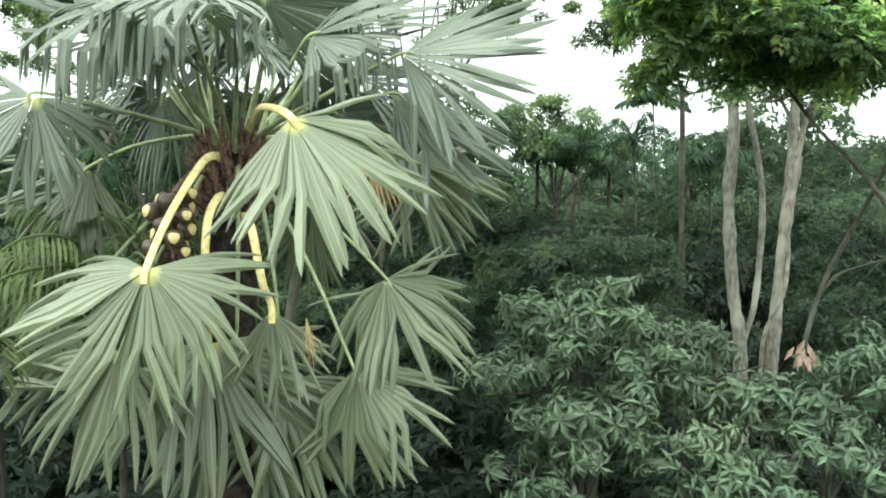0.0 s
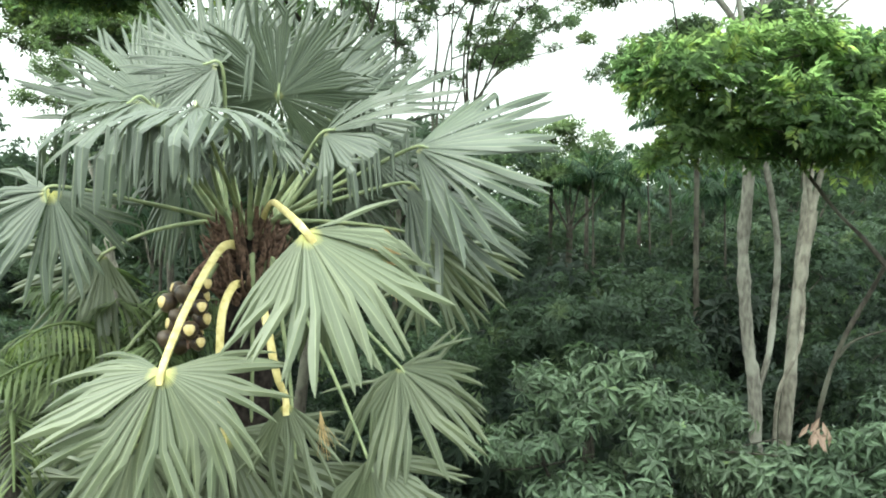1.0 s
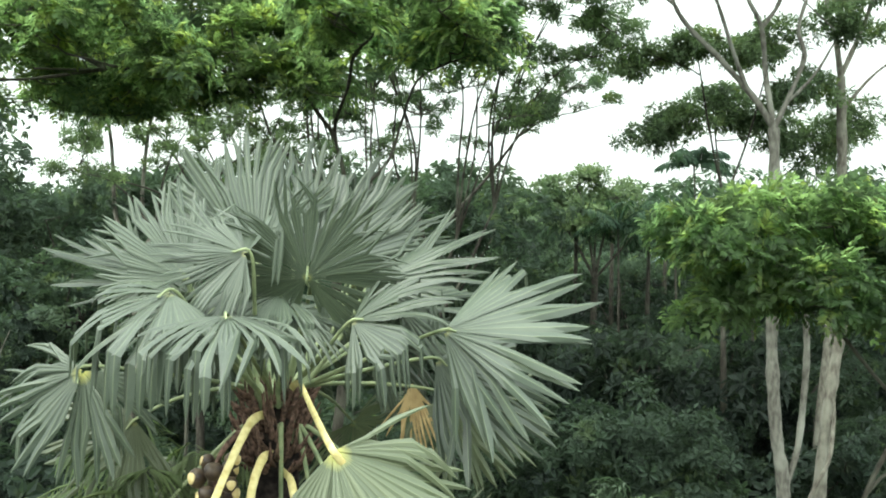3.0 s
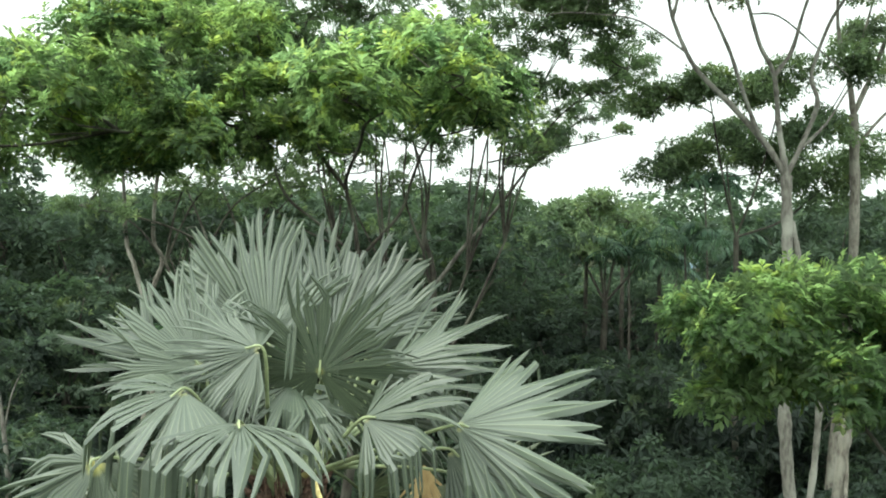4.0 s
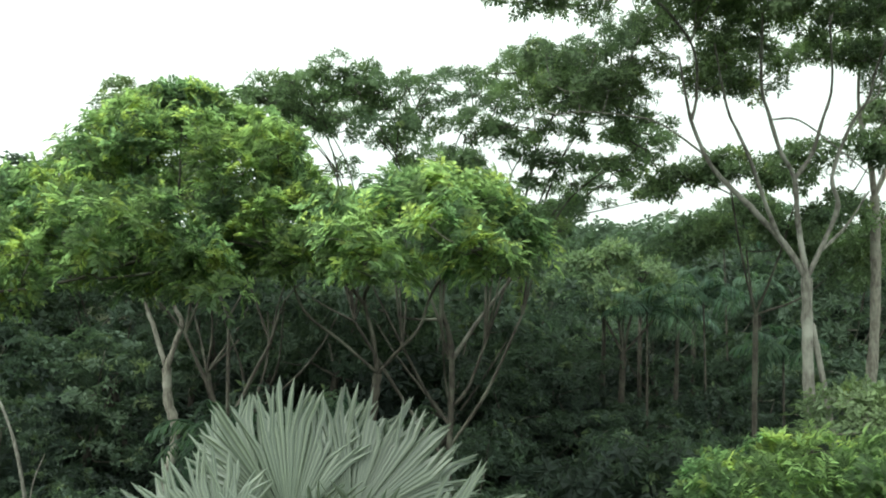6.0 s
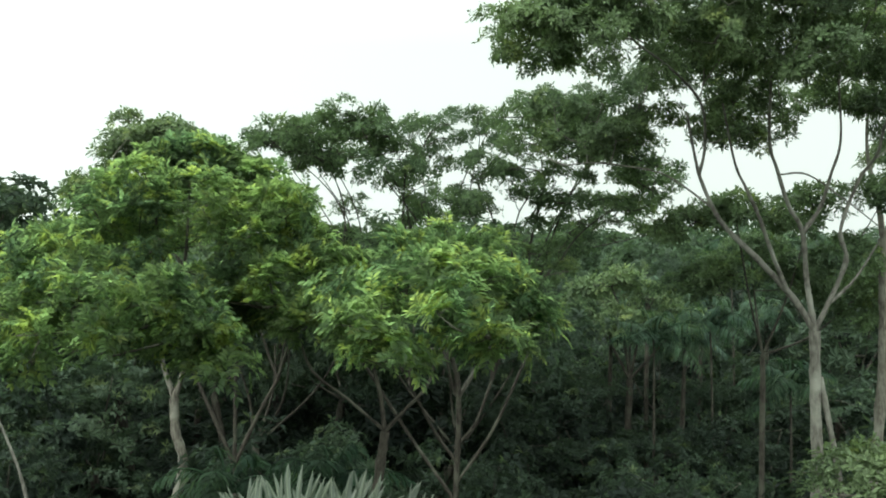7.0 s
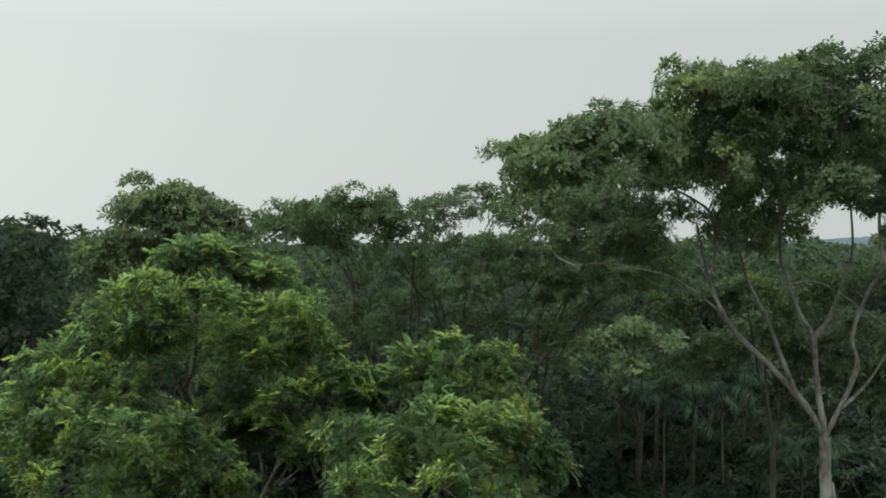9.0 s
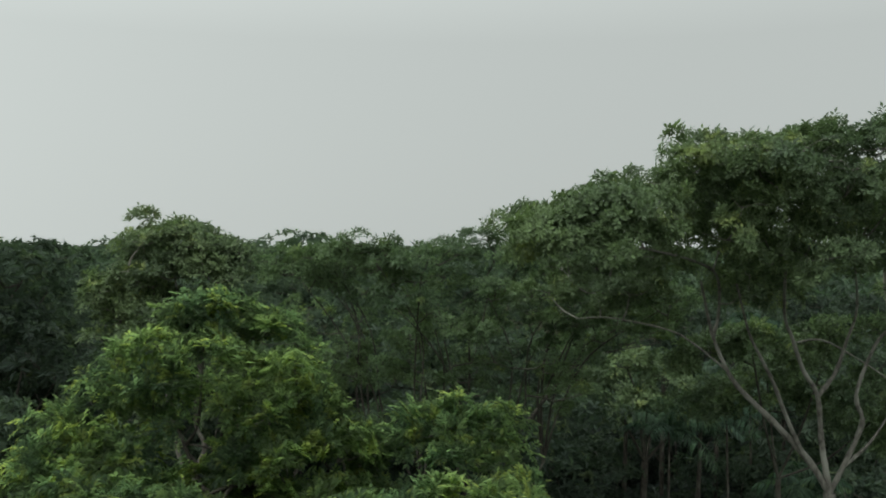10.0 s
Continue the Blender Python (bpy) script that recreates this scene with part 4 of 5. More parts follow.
def tall_tree():
    """Right: twin pale stems, a high fork and a wide flat crown."""
    base = (5.8, 17.3, 0.0)
    fork = (5.6, 17.3, 10.6)
    trunks = [([(5.8, 17.3, -0.2), (5.78, 17.3, 2.5), (5.75, 17.3, 4.1), (5.64, 17.3, 4.9), (5.55, 17.3, 6.7), (5.64, 17.25, 8.0), (5.62, 17.3, 9.2), fork], 0.15, 0.11),
              ([(5.8, 17.3, 3.9), (6.04, 17.3, 4.72), (6.2, 17.35, 6.0), (6.22, 17.35, 7.0), (6.0, 17.3, 8.3), (5.82, 17.3, 9.2), (5.7, 17.3, 9.8)], 0.065, 0.06)]
    limbs = [([fork, (5.19, 17.3, 11.23), (4.52, 17.2, 11.95), (3.93, 17.1, 12.52), (3.65, 17.0, 12.9), (3.38, 16.9, 13.49), (3.23, 16.7, 13.94), (3.0, 16.2, 14.6)], 0.09, 0.03),
             ([(3.36, 16.9, 13.55), (3.46, 16.9, 14.0), (3.3, 16.3, 14.7), (2.6, 14.8, 15.0), (1.6, 13.0, 15.2)], 0.045, 0.025),
             ([(3.65, 17.0, 12.9), (3.1, 17.1, 13.35), (2.58, 17.2, 13.64), (1.52, 17.5, 13.83), (0.9, 17.6, 13.8)], 0.03, 0.012),
             ([(5.19, 17.3, 11.2), (5.0, 17.2, 11.5), (4.65, 16.9, 12.2), (4.36, 16.6, 12.79), (4.1, 16.4, 13.24), (3.85, 16.2, 13.68), (3.4, 15.2, 14.6)], 0.065, 0.025),
             ([fork, (5.5, 17.25, 11.1), (5.41, 17.2, 11.65), (5.27, 17.0, 12.49), (4.96, 16.8, 12.96), (4.67, 16.5, 13.6), (4.4, 16.0, 14.03), (4.0, 14.5, 15.0)], 0.09, 0.03),
             ([(5.27, 17.0, 12.45), (5.59, 17.0, 12.91), (5.72, 16.8, 13.52), (5.79, 16.5, 14.14), (5.2, 15.0, 15.2)], 0.06, 0.025),
             ([fork, (5.83, 17.3, 11.08), (6.14, 17.2, 11.94), (6.0, 17.1, 12.5), (6.29, 17.0, 13.42), (6.47, 16.6, 13.88), (6.46, 16.2, 14.39), (6.4, 15.0, 15.3)], 0.075, 0.025),
             ([(5.83, 17.3, 11.08), (6.33, 17.3, 11.58), (6.75, 17.3, 12.24)], 0.05, 0.025),
             ([(4.7, 16.5, 13.5), (5.31, 16.8, 13.52), (6.22, 17.4, 13.06), (6.95, 17.8, 12.61)], 0.025, 0.02)]
    # the stems stand a little nearer than they were first laid out
    def near(p):
        return (p[0] * 0.908, p[1] * 0.908, 10.3 + (p[2] - 10.3) * 0.908 + 0.2 * min(1.0, max(0.0, (p[2] - 8.0) / 2.6)))
    base = near(base)[:2] + (0.0,)
    trunks = [([near(p) for p in pts], a * 0.82, b * 0.84) for pts, a, b in trunks]
    limbs = [([near(p) for p in pts], a * 0.8, b * 0.8) for pts, a, b in limbs]
    blobs = [(0.0, 11.4, 15.2, 0.35, 0.45, 0.2), (0.5, 11.6, 15.2, 0.5, 0.5, 0.3)]
    blobs += hull_lumps(66, (0.25, 1.1, 2.2, 3.2, 4.0, 5.5, 7.2), (15.05, 14.95, 14.7, 14.6, 14.5, 14.7, 15.0), (15.2, 15.75, 16.25, 16.38, 16.5, 16.75, 17.0), (11.5, 14.0), (0.4, 0.75), 711, bias=0.5)
    blobs += hull_lumps(36, (1.0, 3.0, 5.0, 7.4), (14.9, 15.1, 15.1, 15.2), (15.5, 16.0, 16.35, 16.7), (13.8, 17.0), (0.45, 0.7), 712, 0.4)
    blobs += hull_lumps(18, (2.6, 5.0, 7.4), (14.6, 14.6, 14.7), (15.3, 15.3, 15.4), (16.0, 18.5), (0.35, 0.6), 715, 0.4)
    blobs += hull_lumps(17, (2.6, 4.5, 7.0), (14.2, 14.0, 14.1), (14.8, 14.8, 14.9), (15.6, 17.2), (0.22, 0.42), 713)
    blobs += hull_lumps(26, (0.3, 1.4, 2.5), (13.9, 13.8, 13.8), (15.1, 15.0, 14.7), (16.0, 17.5), (0.3, 0.55), 714, 0.45)
    blobs += [(3.7, 14.2, 14.7, 0.45, 0.45, 0.35), (3.9, 14.3, 14.3, 0.3, 0.3, 0.35)]
    tree("tall_tree", base, trunks, limbs, blobs, (BARK, DARK), "tall tree with pale twin stems and a wide dark crown", kind="spray", fine=False, seed=71,
         crown_kw=dict(size=0.125, puff=0.22, per_puff=10, low=-0.9, flat=0.8, solid=0.0, cover=0.55), twigs=2, twig_r=0.016)


def second_tall_tree():
    """Beside it: another pale stem with a fork, and flat dark tiers of leaves behind."""
    base = (7.6, 19.4, 0.0)
    fork = (7.7, 19.4, 12.4)
    limbs = [([fork, (7.6, 19.4, 13.2), (7.3, 19.2, 14.2), (7.1, 18.6, 15.4)], 0.085, 0.03), ([fork, (8.1, 19.4, 13.3), (8.5, 19.2, 14.5), (8.8, 18.8, 15.6)], 0.07, 0.03),
             ([(7.6, 19.4, 13.2), (7.9, 19.3, 14.2), (8.1, 19.0, 15.3)], 0.05, 0.02), ([(7.68, 19.4, 11.6), (8.4, 19.6, 12.4), (9.2, 19.8, 13.0)], 0.05, 0.02)]
    blobs = [(7.4, 18.2, 15.9, 1.1, 1.0, 0.45), (8.7, 18.6, 15.7, 1.1, 1.0, 0.4), (8.0, 19.8, 14.2, 0.8, 0.8, 0.3), (9.2, 19.8, 13.3, 0.8, 0.8, 0.3)]
    tree("tall_tree", base, [([(7.0, 19.4, -0.2), (7.1, 19.4, 3), (7.36, 19.4, 6), (7.62, 19.4, 8.4), (7.72, 19.4, 10.4), fork], 0.12, 0.1)], limbs, blobs, (BARK_MID, DARK), "slim grey tree with a high fork", kind="spray", fine=False, seed=75,
         crown_kw=dict(size=0.17, puff=0.22, per_puff=7, low=-0.9, flat=0.8, solid=0.0, lumps=6, cover=0.6), twigs=5, twig_r=0.02)


def crooked_tree():
    """A stout pale trunk with a crook, crossed by a thin bough, its head lost among other crowns."""
    base = (4.95, 13.6, 0.0)
    limbs = [([(4.75, 13.45, 3.6), (4.8, 13.35, 4.84), (5.1, 13.35, 5.5), (5.24, 13.5, 6.1), (5.26, 13.56, 6.5)], 0.045, 0.03), ([(5.42, 13.6, 7.6), (5.6, 13.7, 8.2), (5.9, 13.9, 8.7)], 0.07, 0.04), ([(5.42, 13.6, 7.6), (5.35, 13.7, 8.2), (5.2, 13.8, 8.6)], 0.06, 0.03)]
    blobs = cushions([(5.6, 13.9, 8.6, 0.9, 0.7, 0.4)], 47)
    tree("crooked_tree", base, [([(4.9, 13.6, -0.2), (4.95, 13.6, 3.5), (5.08, 13.6, 5.2), (5.22, 13.57, 6.5), (5.3, 13.57, 7.0), (5.42, 13.6, 7.6)], 0.1, 0.078)], limbs, blobs, (BARK_MID, DARK), "stout pale crooked trunk crossed by a thin bough", kind="spray", fine=False, seed=49, pads=dict(gap=0.2, size=0.2), twigs=2)


def tiered_tree():
    base = (5.6, 20.4, 0.0)
    fork = (5.5, 20.4, 9.8)
    blobs = [(3.74, 19.0, 12.75, 0.8, 0.7, 0.3), (3.1, 19.0, 12.55, 0.4, 0.5, 0.2), (4.6, 19.2, 13.0, 0.9, 0.8, 0.3), (5.3, 19.0, 12.9, 0.9, 0.8, 0.35), (6.23, 19.3, 13.1, 0.9, 0.8, 0.4), (6.71, 19.0, 12.0, 0.8, 0.8, 0.35), (7.4, 18.6, 13.2, 0.7, 0.7, 0.35),
             (4.6, 20.6, 11.6, 0.9, 0.8, 0.4), (5.4, 21.0, 12.0, 1.1, 0.9, 0.4), (6.4, 21.0, 11.5, 1.1, 0.9, 0.5), (7.8, 21.0, 11.2, 1.2, 1.0, 0.8), (3.9, 21.0, 11.3, 0.7, 0.7, 0.3)]
    limbs = [([fork, (fork[0] * 0.5 + b[0] * 0.5, fork[1] * 0.5 + b[1] * 0.5, (fork[2] + b[2]) / 2 - 0.3), (b[0], b[1], b[2] - 0.1)], 0.035, 0.018) for b in (blobs[2], blobs[4], blobs[8], blobs[10])]
    tree("tiered_tree", base, [([(5.6, 20.4, -0.2), (5.5, 20.5, 5), fork], 0.075, 0.055)], limbs, blobs, (BARK_DARK, DARK), "dark tree with leaves in flat tiers", kind="spray", fine=False, seed=78,
         crown_kw=dict(size=0.17, puff=0.22, per_puff=6, low=-0.9, flat=0.8, solid=0.0, lumps=6, cover=0.75), twigs=4, twig_r=0.018)


def umbrella_tree():
    """Middle distance: an open, layered crown on many thin boughs."""
    base = (-1.5, 21.3, 0.0)
    fork = (-1.64, 21.0, 9.9)
    blobs = hull_lumps(116, (-5.4, -4.0, -2.5, -1.0, 0.5, 1.8, 3.3), (14.3, 14.0, 13.0, 12.6, 13.2, 14.1, 13.4), (14.7, 14.95, 15.0, 15.35, 15.5, 15.1, 13.8), (18.0, 21.0), (0.3, 0.62), 811, 0.32)
    blobs += [(-5.3, 18.0, 14.55, 0.4, 0.4, 0.2), (-4.5, 18.0, 14.7, 0.5, 0.5, 0.25), (-3.4, 18.0, 14.95, 0.6, 0.6, 0.3), (2.6, 23.2, 13.2, 0.6, 0.6, 0.2), (1.7, 23.3, 12.6, 0.5, 0.5, 0.15), (3.2, 23.1, 12.55, 0.35, 0.35, 0.14), (2.5, 23.25, 12.4, 0.3, 0.3, 0.12)]
    blobs += hull_lumps(26, (-4.2, -2.2, -0.6, 1.3), (11.6, 11.2, 11.1, 11.5), (12.9, 12.6, 12.6, 12.6), (19.0, 22.0), (0.22, 0.45), 812, 0.45)
    blobs += hull_lumps(28, (-6.6, -4.0, -1.8), (10.3, 10.2, 10.6), (13.4, 13.4, 13.3), (19.5, 22.5), (0.3, 0.6), 813, 0.45)
    blobs += hull_lumps(15, (0.3, 1.5, 3.0), (11.6, 11.8, 12.3), (12.6, 12.9, 13.3), (22.0, 24.5), (0.3, 0.55), 814, 0.4)
    blobs += hull_lumps(15, (0.5, 2.0, 3.4), (12.6, 12.8, 13.0), (13.3, 13.5, 13.4), (19.5, 21.5), (0.28, 0.5), 815, 0.35)
    limbs = []
    rng = np.random.default_rng(8)
    forks = [(-3.6, 20.4, 9.6), (-2.5, 20.6, 9.0), (-1.64, 21.0, 9.5), (-0.6, 21.4, 9.0), (0.3, 21.6, 9.7)]
    for f, s in zip(forks, ((-1.45, 21.5, 6.0), (-1.45, 21.5, 7.0), (-1.4, 21.4, 8.6), (-1.45, 21.5, 7.4), (-1.45, 21.5, 6.5))):
        limbs.append(([s, ((s[0] + f[0]) / 2, s[1], (s[2] + f[2]) / 2 - 0.3), f], 0.055, 0.04))
    taken = {q: 0 for q in forks}
    for b in blobs[:60]:
        f = min(forks, key=lambda q: abs(q[0] - b[0]) + 0.5 * taken[q])
        if taken[f] == 4 or len(limbs) > 5 and abs(f[0] - b[0]) > 3.2:
            continue
        taken[f] += 1
        at = [(f[0] + (b[0] - f[0]) * k + rng.normal(0, 0.2) * (k > 0), f[1] + (b[1] - f[1]) * k, f[2] + (b[2] - f[2]) * h) for k, h in ((0.0, 0.0), (0.2, 0.35), (0.5, 0.7), (1.0, 0.97))]
        limbs.append((at, rng.uniform(0.03, 0.045), 0.013))
    limbs.append(([(-1.4, 21.4, 8.6), (-0.7, 22.5, 9.6), (0.13, 23.5, 10.6), (1.4, 23.4, 12.2), (2.6, 23.2, 13.1)], 0.07, 0.025))
    limbs.append(([(1.0, 23.45, 11.7), (1.6, 23.3, 12.1), (2.4, 23.3, 12.3), (3.3, 23.1, 12.5)], 0.03, 0.012))
    tree("umbrella_tree", base, [([(-1.4, 21.5, -0.2), (-1.5, 21.5, 5), (-1.4, 21.4, 8.6), fork], 0.09, 0.06)], limbs, blobs, (BARK_DARK, DARK), "wide flat-topped tree with many thin boughs", kind="spray", fine=False, seed=81,
         crown_kw=dict(size=0.14, puff=0.22, per_puff=9, low=-0.9, flat=0.8, solid=-0.2, cover=0.44), twigs=3, twig_r=0.019)


def backing_tree():
    """Behind the spreading tree: a dark, loose crown that hangs low."""
    base = (-7.0, 21.6, 0.0)
    forks = [(-8.0, 21.4, 9.2), (-6.9, 21.4, 9.6), (-5.8, 21.2, 9.0)]
    blobs = hull_lumps(46, (-9.8, -8.2, -6.4, -4.4), (10.4, 10.0, 10.0, 10.4), (12.0, 12.9, 13.0, 12.6), (19.6, 22.4), (0.3, 0.6), 816, 0.42)
    limbs = [([(-7.0, 21.6, 6.8), ((f[0] - 7.0) / 2, 21.5, 8.0), f], 0.07, 0.05) for f in forks]
    for k, b in enumerate(blobs[:9]):
        f = forks[k % 3]
        limbs.append(([f, (f[0] * 0.6 + b[0] * 0.4, f[1] * 0.5 + b[1] * 0.5, f[2] * 0.4 + b[2] * 0.6), b[:3]], 0.04, 0.015))
    tree("woodland_tree", base, [([(-7.1, 21.6, -0.2), (-6.9, 21.6, 3.5), (-7.0, 21.6, 6.8)], 0.13, 0.09)], limbs, blobs, (BARK_DARK, DARK), "dark loose-crowned tree behind brighter crowns", kind="spray", fine=False, seed=85,
         crown_kw=dict(size=0.15, puff=0.24, per_puff=8, low=-0.9, flat=0.8, solid=-0.1, cover=0.45), twigs=3, twig_r=0.017, group="woods")


spreading_tree()
backing_tree()
bright_tree_right()
shrubs()
tall_tree()
second_tall_tree()
crooked_tree()
tiered_tree()
umbrella_tree()


# ---------------------------------------------------------------- the woods behind
def wood_tree(kind, seed, height, width):
    """A tree of the woods, at the origin."""
    rng = np.random.default_rng(seed)
    h, w = height, width
    blobs = []
    n = 9 if kind != "flat" else 7
    for i in range(n):
        a, q = i * 2.4, (i + 0.5) / n
        z = h * (0.5 + 0.42 * q) if kind != "flat" else h * rng.uniform(0.82, 0.94)
        r = w * (0.62 if kind != "flat" else 0.8) * math.sqrt(1 - 0.7 * q * q)
        s = w * rng.uniform(0.36, 0.5)
        blobs.append((r * math.cos(a), r * math.sin(a), z, s, s, s * (0.75 if kind != "flat" else 0.35)))
    top = (rng.normal(0, 0.2), rng.normal(0, 0.2), h * 0.55)
    limbs = [([top, (b[0] * 0.5, b[1] * 0.5, (top[2] + b[2]) / 2 - 0.2), b[:3]], 0.045, 0.02) for b in blobs[::2]]
    label = {"round": "dark green broadleaf tree in dense woods", "flat": "flat-topped dark tree in dense woods", "low": "dense dark understorey tree"}[kind]
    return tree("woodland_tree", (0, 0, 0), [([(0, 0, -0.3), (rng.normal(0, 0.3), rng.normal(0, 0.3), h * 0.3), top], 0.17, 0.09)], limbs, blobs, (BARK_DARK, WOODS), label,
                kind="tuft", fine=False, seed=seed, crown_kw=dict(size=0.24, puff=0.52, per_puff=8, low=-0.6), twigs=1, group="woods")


def thicket(seed, height, width):
    """A dense clump of undergrowth that reaches the ground, at the origin."""
    rng = np.random.default_rng(seed)
    blobs = [(width * 0.6 * math.cos(2.4 * i), width * 0.6 * math.sin(2.4 * i), height * (0.15 + 0.65 * rng.random()), width * rng.uniform(0.4, 0.6), width * rng.uniform(0.4, 0.6), height * rng.uniform(0.18, 0.28)) for i in range(7)]
    root = thing("thicket", (0, 0, 0), "dark dense undergrowth of broad leaves", "bush", "undergrowth")
    piece("foliage", crown_mesh("foliage", blobs, UNDER_SHADED, (0, 0, 0), "whorl", False, seed, size=0.23, puff=0.5, per_puff=7, low=-0.5), root)
    for i, b in enumerate(blobs[:3]):
        piece("stem", tube("stem", [(rng.normal(0, 0.15), rng.normal(0, 0.15), -0.1), (b[0] * 0.4, b[1] * 0.4, b[2] * 0.6), b[:3]], 0.05, 0.02, BARK_DARK, sides=6), root)
    return root


THICKETS = [thicket(251, 4.0, 2.4), thicket(252, 4.0, 2.0), thicket(253, 4.0, 2.2)]


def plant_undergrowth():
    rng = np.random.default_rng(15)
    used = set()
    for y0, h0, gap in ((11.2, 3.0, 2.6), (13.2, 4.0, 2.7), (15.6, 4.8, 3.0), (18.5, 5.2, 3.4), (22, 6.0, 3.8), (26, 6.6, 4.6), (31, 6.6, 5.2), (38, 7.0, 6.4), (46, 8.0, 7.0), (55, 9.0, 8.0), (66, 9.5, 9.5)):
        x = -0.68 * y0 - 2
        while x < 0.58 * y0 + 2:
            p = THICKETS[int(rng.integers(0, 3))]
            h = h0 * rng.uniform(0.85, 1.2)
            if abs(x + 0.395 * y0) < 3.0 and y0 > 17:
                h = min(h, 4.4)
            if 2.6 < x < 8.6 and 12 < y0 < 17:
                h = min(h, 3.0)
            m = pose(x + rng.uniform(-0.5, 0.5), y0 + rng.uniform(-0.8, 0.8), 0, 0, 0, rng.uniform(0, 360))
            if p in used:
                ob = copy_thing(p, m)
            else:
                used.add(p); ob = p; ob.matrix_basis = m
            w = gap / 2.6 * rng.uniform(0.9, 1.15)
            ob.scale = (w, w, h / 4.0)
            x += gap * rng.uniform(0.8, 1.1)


PROTOS = [wood_tree("round", 201, 9.0, 2.6), wood_tree("round", 202, 9.0, 2.2), wood_tree("flat", 203, 9.0, 3.2), wood_tree("low", 204, 9.0, 3.0), wood_tree("low", 205, 9.0, 2.4), wood_tree("flat", 206, 9.0, 2.6)]


def plant_woods():
    rng = np.random.default_rng(12)
    rows = [(15.5, 5.2, 3.4), (18.5, 6.4, 3.8), (22.5, 7.6, 4.0), (27, 9.0, 4.2), (32, 10.4, 4.6), (38, 11.2, 5.0), (45, 12.0, 6.0), (54, 12.8, 7.0)]
    used = set()
    for y0, h0, gap in rows:
        x = -0.66 * y0 - 3
        while x < 0.56 * y0 + 3:
            p = PROTOS[int(rng.integers(0, 6))]
            y, h = y0 + rng.uniform(-1.4, 1.4), h0 * rng.uniform(0.85, 1.12)
            if abs(x + 0.395 * y0) < 3.0 and y0 < 30:
                h = min(h, 4.5)
            elif 2.6 < x < 8.6 and y0 < 17:
                h = 3.2
            elif x < -0.52 * y0 and y0 > 30:
                h = 14.2 * rng.uniform(0.92, 1.08)
            elif -0.48 * y0 < x < -0.05 * y0 and y0 > 25:
                h = (9.2 + 0.08 * y0) * rng.uniform(0.9, 1.04)
            elif 0.02 * y0 < x < 0.32 * y0:
                h *= 0.82
            s = h / 9.0
            m = pose(x + rng.uniform(-0.8, 0.8), y, 0, 0, 0, rng.uniform(0, 360))
            if p in used:
                ob = copy_thing(p, m)
            else:
                used.add(p); ob = p; ob.matrix_basis = m
            ob.scale = (s * rng.uniform(0.9, 1.15), s * rng.uniform(0.9, 1.15), s)
            x += gap * rng.uniform(0.75, 1.2)


plant_woods()
plant_undergrowth()


def dome_tree():
    """Left: a tall round-headed tree on a pale stem that forks like a lyre."""
    base = (-9.72, 24.5, 0.0)
    fork = (-9.67, 24.5, 7.94)
    tiers = [(-9.7, 23.4, 14.5, 1.35, 1.3, 1.2), (-8.6, 23.4, 14.2, 1.1, 1.1, 0.75), (-10.8, 23.4, 13.3, 1.1, 1.1, 0.8), (-8.2, 23.2, 12.8, 1.0, 1.0, 0.7), (-9.7, 23.0, 12.5, 1.5, 1.2, 0.9)]
    limbs = [([fork, (-9.88, 24.5, 8.55), (-10.05, 24.5, 9.12), (-10.28, 24.5, 9.86), (-10.3, 24.2, 12.0), (-10.6, 23.6, 13.4)], 0.1, 0.05), ([fork, (-9.4, 24.5, 8.68), (-9.23, 24.5, 9.25), (-9.5, 24.5, 9.95), (-9.2, 24.2, 12.0), (-8.5, 23.5, 13.6)], 0.1, 0.05),
             ([(-9.3, 24.2, 11.6), (-9.6, 23.8, 12.8), (-9.7, 23.4, 14.2)], 0.06, 0.03)]
    tree("dome_tree", base, [([(-9.72, 24.5, -0.2), (-9.8, 24.5, 3.9), (-9.4, 24.5, 6.0), (-9.62, 24.5, 6.97), fork], 0.15, 0.125)], limbs, cushions(tiers, 92, 0.4), (BARK_MID, DARK), "tall round-headed tree on a pale forked stem", kind="spray", seed=91, fine=False, pads=dict(gap=0.2, size=0.22), twigs=2)


def airy_tree():
    base = (3.9, 30.0, 0.0)
    blobs = [(3.2, 30, 10.9, 1.0, 1.0, 0.5), (4.6, 30, 10.5, 0.9, 0.9, 0.4), (2.4, 30, 10.0, 1.0, 1.0, 0.5), (5.4, 30, 9.6, 1.0, 1.0, 0.5), (3.8, 29.6, 9.6, 1.1, 1.0, 0.4)]
    fork = (3.8, 30, 7.8)
    limbs = [([fork, ((3.8 + b[0]) / 2, 30, b[2] - 0.9), b[:3]], 0.06, 0.025) for b in blobs]
    tree("airy_tree", base, [([(3.9, 30, -0.2), (3.7, 30, 4), fork], 0.16, 0.1)], limbs, blobs, (BARK_DARK, DARK), "thin-crowned dark tree at the wood edge", kind="spray", fine=False, seed=95,
         crown_kw=dict(size=0.28, puff=0.4, per_puff=9, low=-0.6, solid=-0.3), twigs=5)


dome_tree()
airy_tree()


